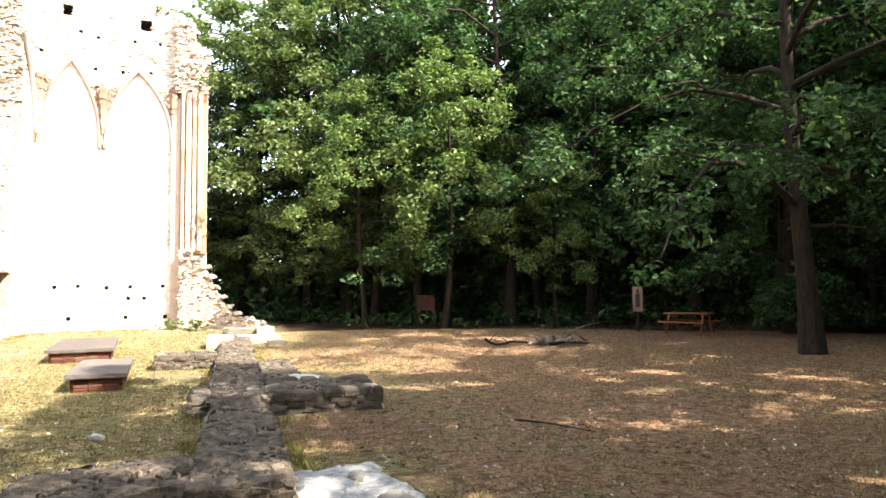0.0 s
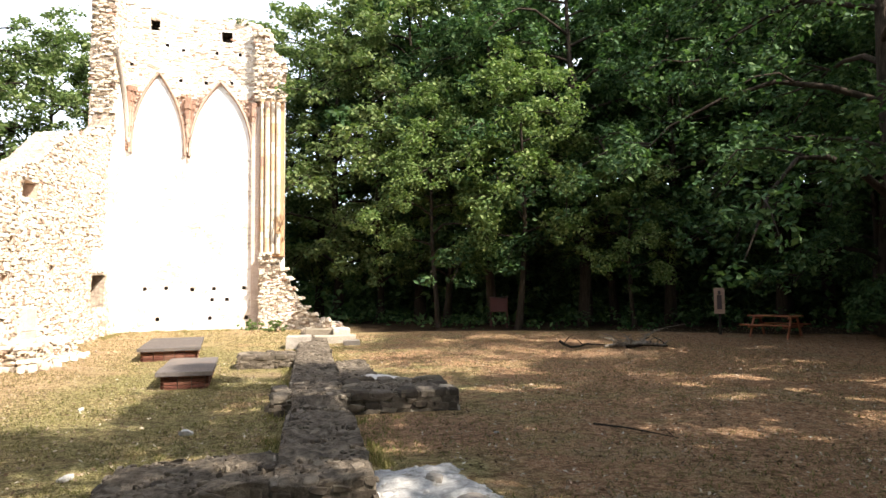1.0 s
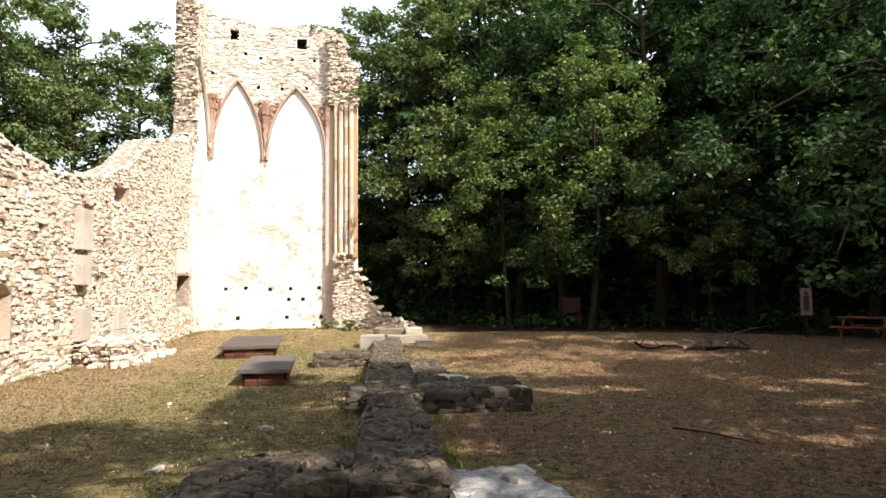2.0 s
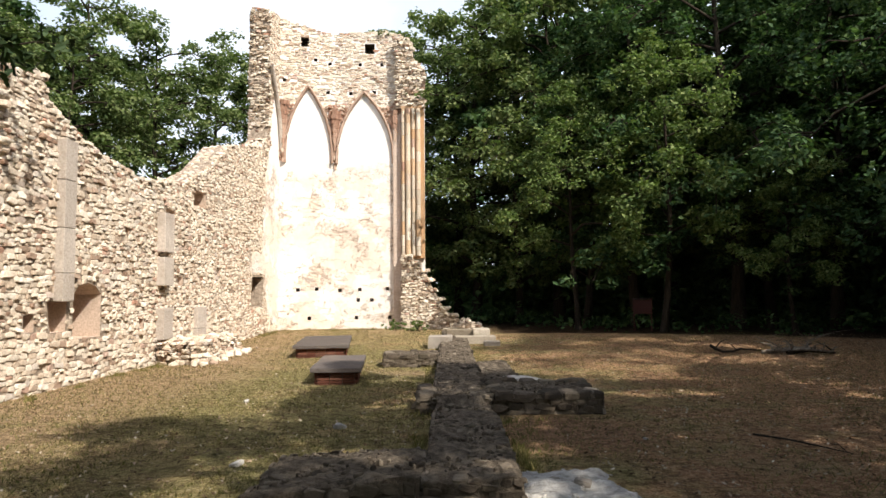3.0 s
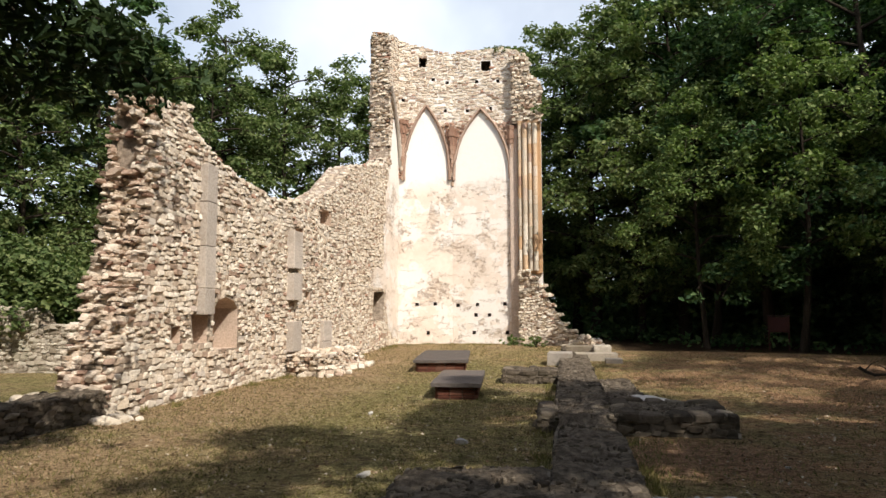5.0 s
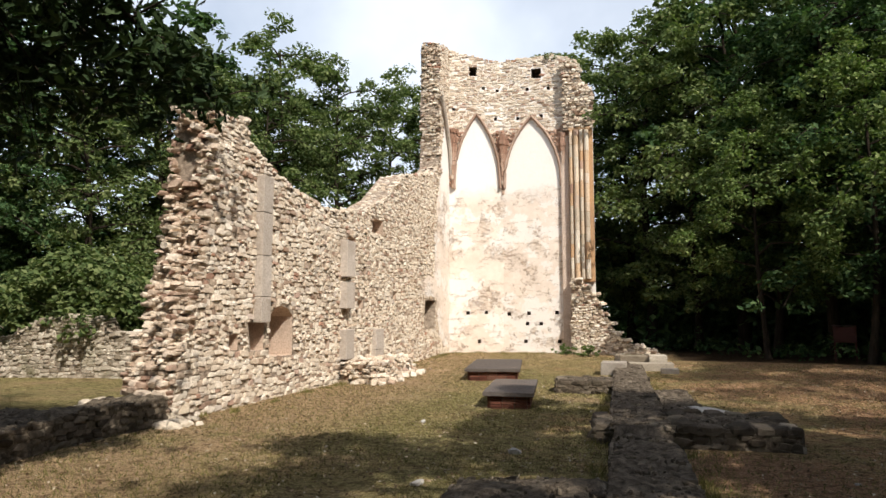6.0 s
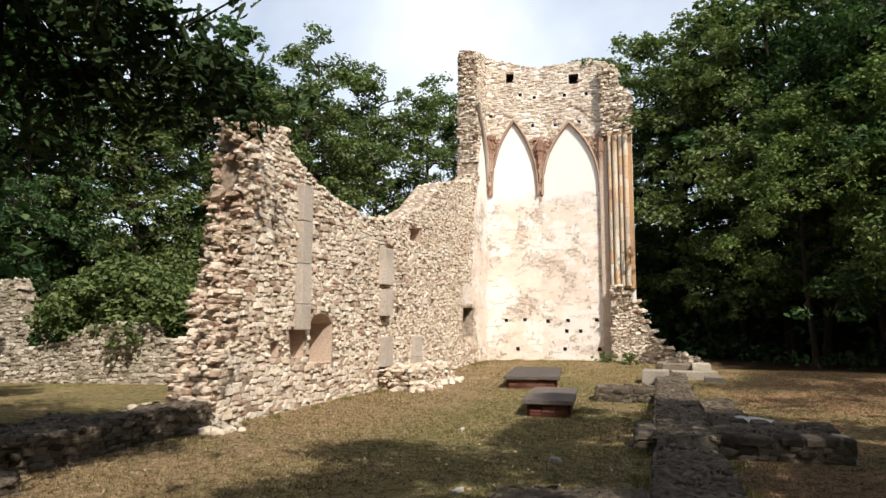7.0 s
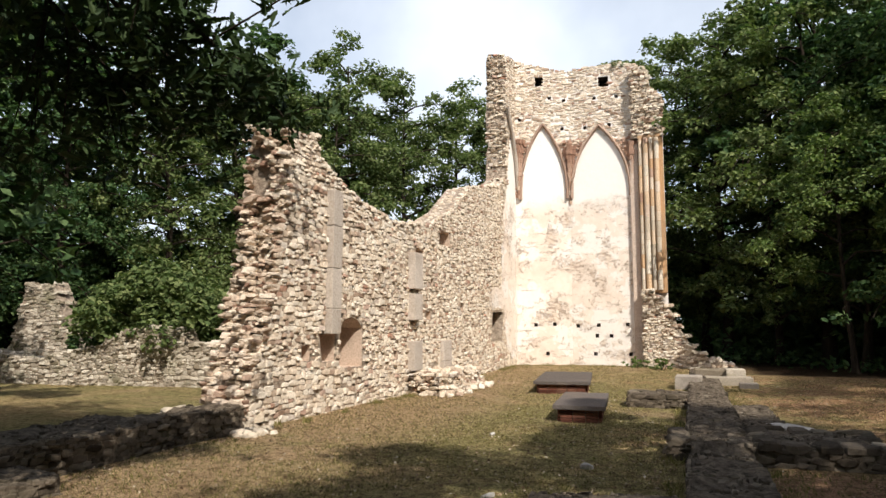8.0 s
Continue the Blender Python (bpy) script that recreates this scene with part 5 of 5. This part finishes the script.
fallen("fallen_branch", [(8.9, 18.4, 0.05), (9.5, 18.55, 0.10), (10.1, 18.3, 0.05)], 0.07, "short broken log in the branch pile", 8, 6, M_BARK)
fallen("fallen_branch", [(3.5, 8.3, 0.03), (3.75, 7.95, 0.04), (3.95, 7.6, 0.035), (4.1, 7.3, 0.03)], 0.014, "thin dry twig on the bare ground", 5, 1, M_BARK)
fallen("edge_streak", [(9.6, 24.7, 0.06), (11.0, 24.1, 0.07), (13.0, 23.4, 0.06), (14.2, 23.1, 0.06)], 0.05, "long thin pale streak lying at the forest edge", 6, 0)

# ---- small stones, litter and grass ----
for sx, sy, s, label in ((-1.52, 8.95, 0.13, "pale grey stone in the grass"), (-2.25, 7.05, 0.10, "small pale stone in the grass"), (-3.4, 11.2, 0.08, "flat pale stone in the grass"), (2.2, 8.2, 0.05, "small pale stone on the earth")):
    ob = thing("field_stone", (sx, sy, ground_height(sx, sy)), r.uniform(0, 360), label=label, category="stone", group="field stones")
    part("stone", box_bm((s * 1.2, s * 0.9, s * 0.6), (0, 0, s * 0.2), s * 0.25, s * 0.35, 3), M_SLAB_PALE, ob)


def scatter(name, n, x0, x1, y0, y1, shape, material, label, seed, keep=lambda x, y: True):
    rng = np.random.default_rng(seed)
    # thinner with distance from the path's start
    y = y0 + (y1 - y0) * rng.random(n) ** 1.5
    x = rng.uniform(x0, x1, n)
    ok = np.array([keep(a, b) for a, b in zip(x, y)])
    x, y = x[ok], y[ok]
    z = np.array([ground_height(a, b) for a, b in zip(x, y)])
    v, f = shape(np.stack([x, y, z], 1), rng)
    return tagged(new(name, quick_mesh(name, v, f, material)), label, "ground cover", kind="stuff")


def litter_shape(p, rng):
    n = len(p)
    up = np.array([0, 0, 1]) + rng.normal(0, 0.35, (n, 3))
    up /= np.linalg.norm(up, axis=1)[:, None]
    a = np.cross(up, rng.normal(size=(n, 3)))
    a /= np.linalg.norm(a, axis=1)[:, None]
    b = np.cross(up, a)
    s = rng.uniform(0.010, 0.033, n)[:, None]
    p = p + np.array([0, 0, 0.012])
    v = np.stack([p - a * s, p - b * s * 0.5 + up * s * 0.2, p + a * s, p + b * s * 0.5 + up * s * 0.2], 1).reshape(-1, 3)
    k = np.arange(n)[:, None] * 4
    return v, np.concatenate([k + [0, 1, 2], k + [0, 2, 3]], 1).reshape(-1, 3)


def blade_shape(p, rng):
    n = len(p)
    w = rng.uniform(0, 2 * math.pi, n)
    side = np.stack([np.cos(w), np.sin(w), np.zeros(n)], 1) * rng.uniform(0.004, 0.009, n)[:, None]
    h = rng.uniform(0.015, 0.055, n)[:, None]
    bend = rng.normal(0, 0.6, (n, 3)) * h
    bend[:, 2] = 0
    tip = p + np.array([0, 0, 1]) * h + bend
    v = np.stack([p - side, p + side, tip], 1).reshape(-1, 3)
    return v, (np.arange(n)[:, None] * 3 + [0, 1, 2])


def off_walls(x, y):
    return not (-0.45 < x < 0.55 and 4.8 < y < 24) and not (0.4 < x < 2.1 and 9.7 < y < 11.6) and not (x < -7.3 and y > 10)


scatter("leaf_litter", 48000, -1, 19, 3.5, 25, litter_shape, M_LEAF_DRY, "dry fallen leaves strewn over bare earth", 101, lambda x, y: off_walls(x, y) and noise.noise(Vector((x * 0.7, y * 0.7, 8))) + 0.5 * noise.noise(Vector((x * 2.1, y * 2.1, 8))) > -0.10 - 0.05 * x)
scatter("leaf_litter", 17000, -8, 0, 3.5, 29, litter_shape, M_LEAF_DRY, "dry fallen leaves strewn over the grass", 102, off_walls)
grassy = lambda x, y: off_walls(x, y) and noise.noise(Vector((x * 0.55, y * 0.55, 2))) > -0.25 - 0.05 * (x < -1)
scatter("grass", 60000, -8.5, 1, 3.5, 29, blade_shape, M_GRASS, "short dry yellow-green grass of the choir floor", 103, grassy)
scatter("grass", 35000, 0.5, 12, 4, 26, blade_shape, M_GRASS, "sparse short dry grass of the clearing", 104, grassy)


def tuft_shape(p, rng):
    n = len(p)
    w = rng.uniform(0, 2 * math.pi, n)
    side = np.stack([np.cos(w), np.sin(w), np.zeros(n)], 1) * rng.uniform(0.004, 0.010, n)[:, None]
    h = rng.uniform(0.03, 0.13, n)[:, None]
    bend = rng.normal(0, 0.5, (n, 3)) * h
    bend[:, 2] = 0
    v = np.stack([p - side, p + side, p + np.array([0, 0, 1]) * h + bend], 1).reshape(-1, 3)
    return v, (np.arange(n)[:, None] * 3 + [0, 1, 2])


clumpy = lambda x, y: noise.noise(Vector((x * 1.9, y * 1.9, 5))) > 0.05
for x0, x1, y0, y1, n, label in ((-7.3, -6.95, 10.5, 29, 5000, "dry grass tufts along the foot of the choir wall"), (-7.0, -2.4, 28.8, 29.25, 1500, "dry grass tufts along the foot of the apse"), (0.5, 0.72, 6.7, 20, 1800, "dry grass tufts beside the low wall"), (-0.62, -0.36, 7.0, 22, 1800, "dry grass tufts beside the low wall"), (0.5, 2.1, 9.45, 9.68, 700, "dry grass tufts before the foundation stub")):
    scatter("grass_tufts", n, x0, x1, y0, y1, tuft_shape, M_GRASS, label, int(n + x0 * 10 + 200), clumpy)
shrub("weed", -3.1, 30.3, 13.15, 1.5, 0.45, 26, 0.09, 41, "green weeds growing on top of the apse wall", M_LEAF_MID, 26)
shrub("weed", -4.4, 30.3, 13.1, 1.1, 0.35, 18, 0.09, 42, "green weeds growing on top of the apse wall", M_LEAF_MID, 24)
shrub("weed", -1.9, 30.2, 12.75, 0.9, 0.45, 18, 0.09, 43, "green weeds growing on the broken pier top", M_LEAF_MID, 24)
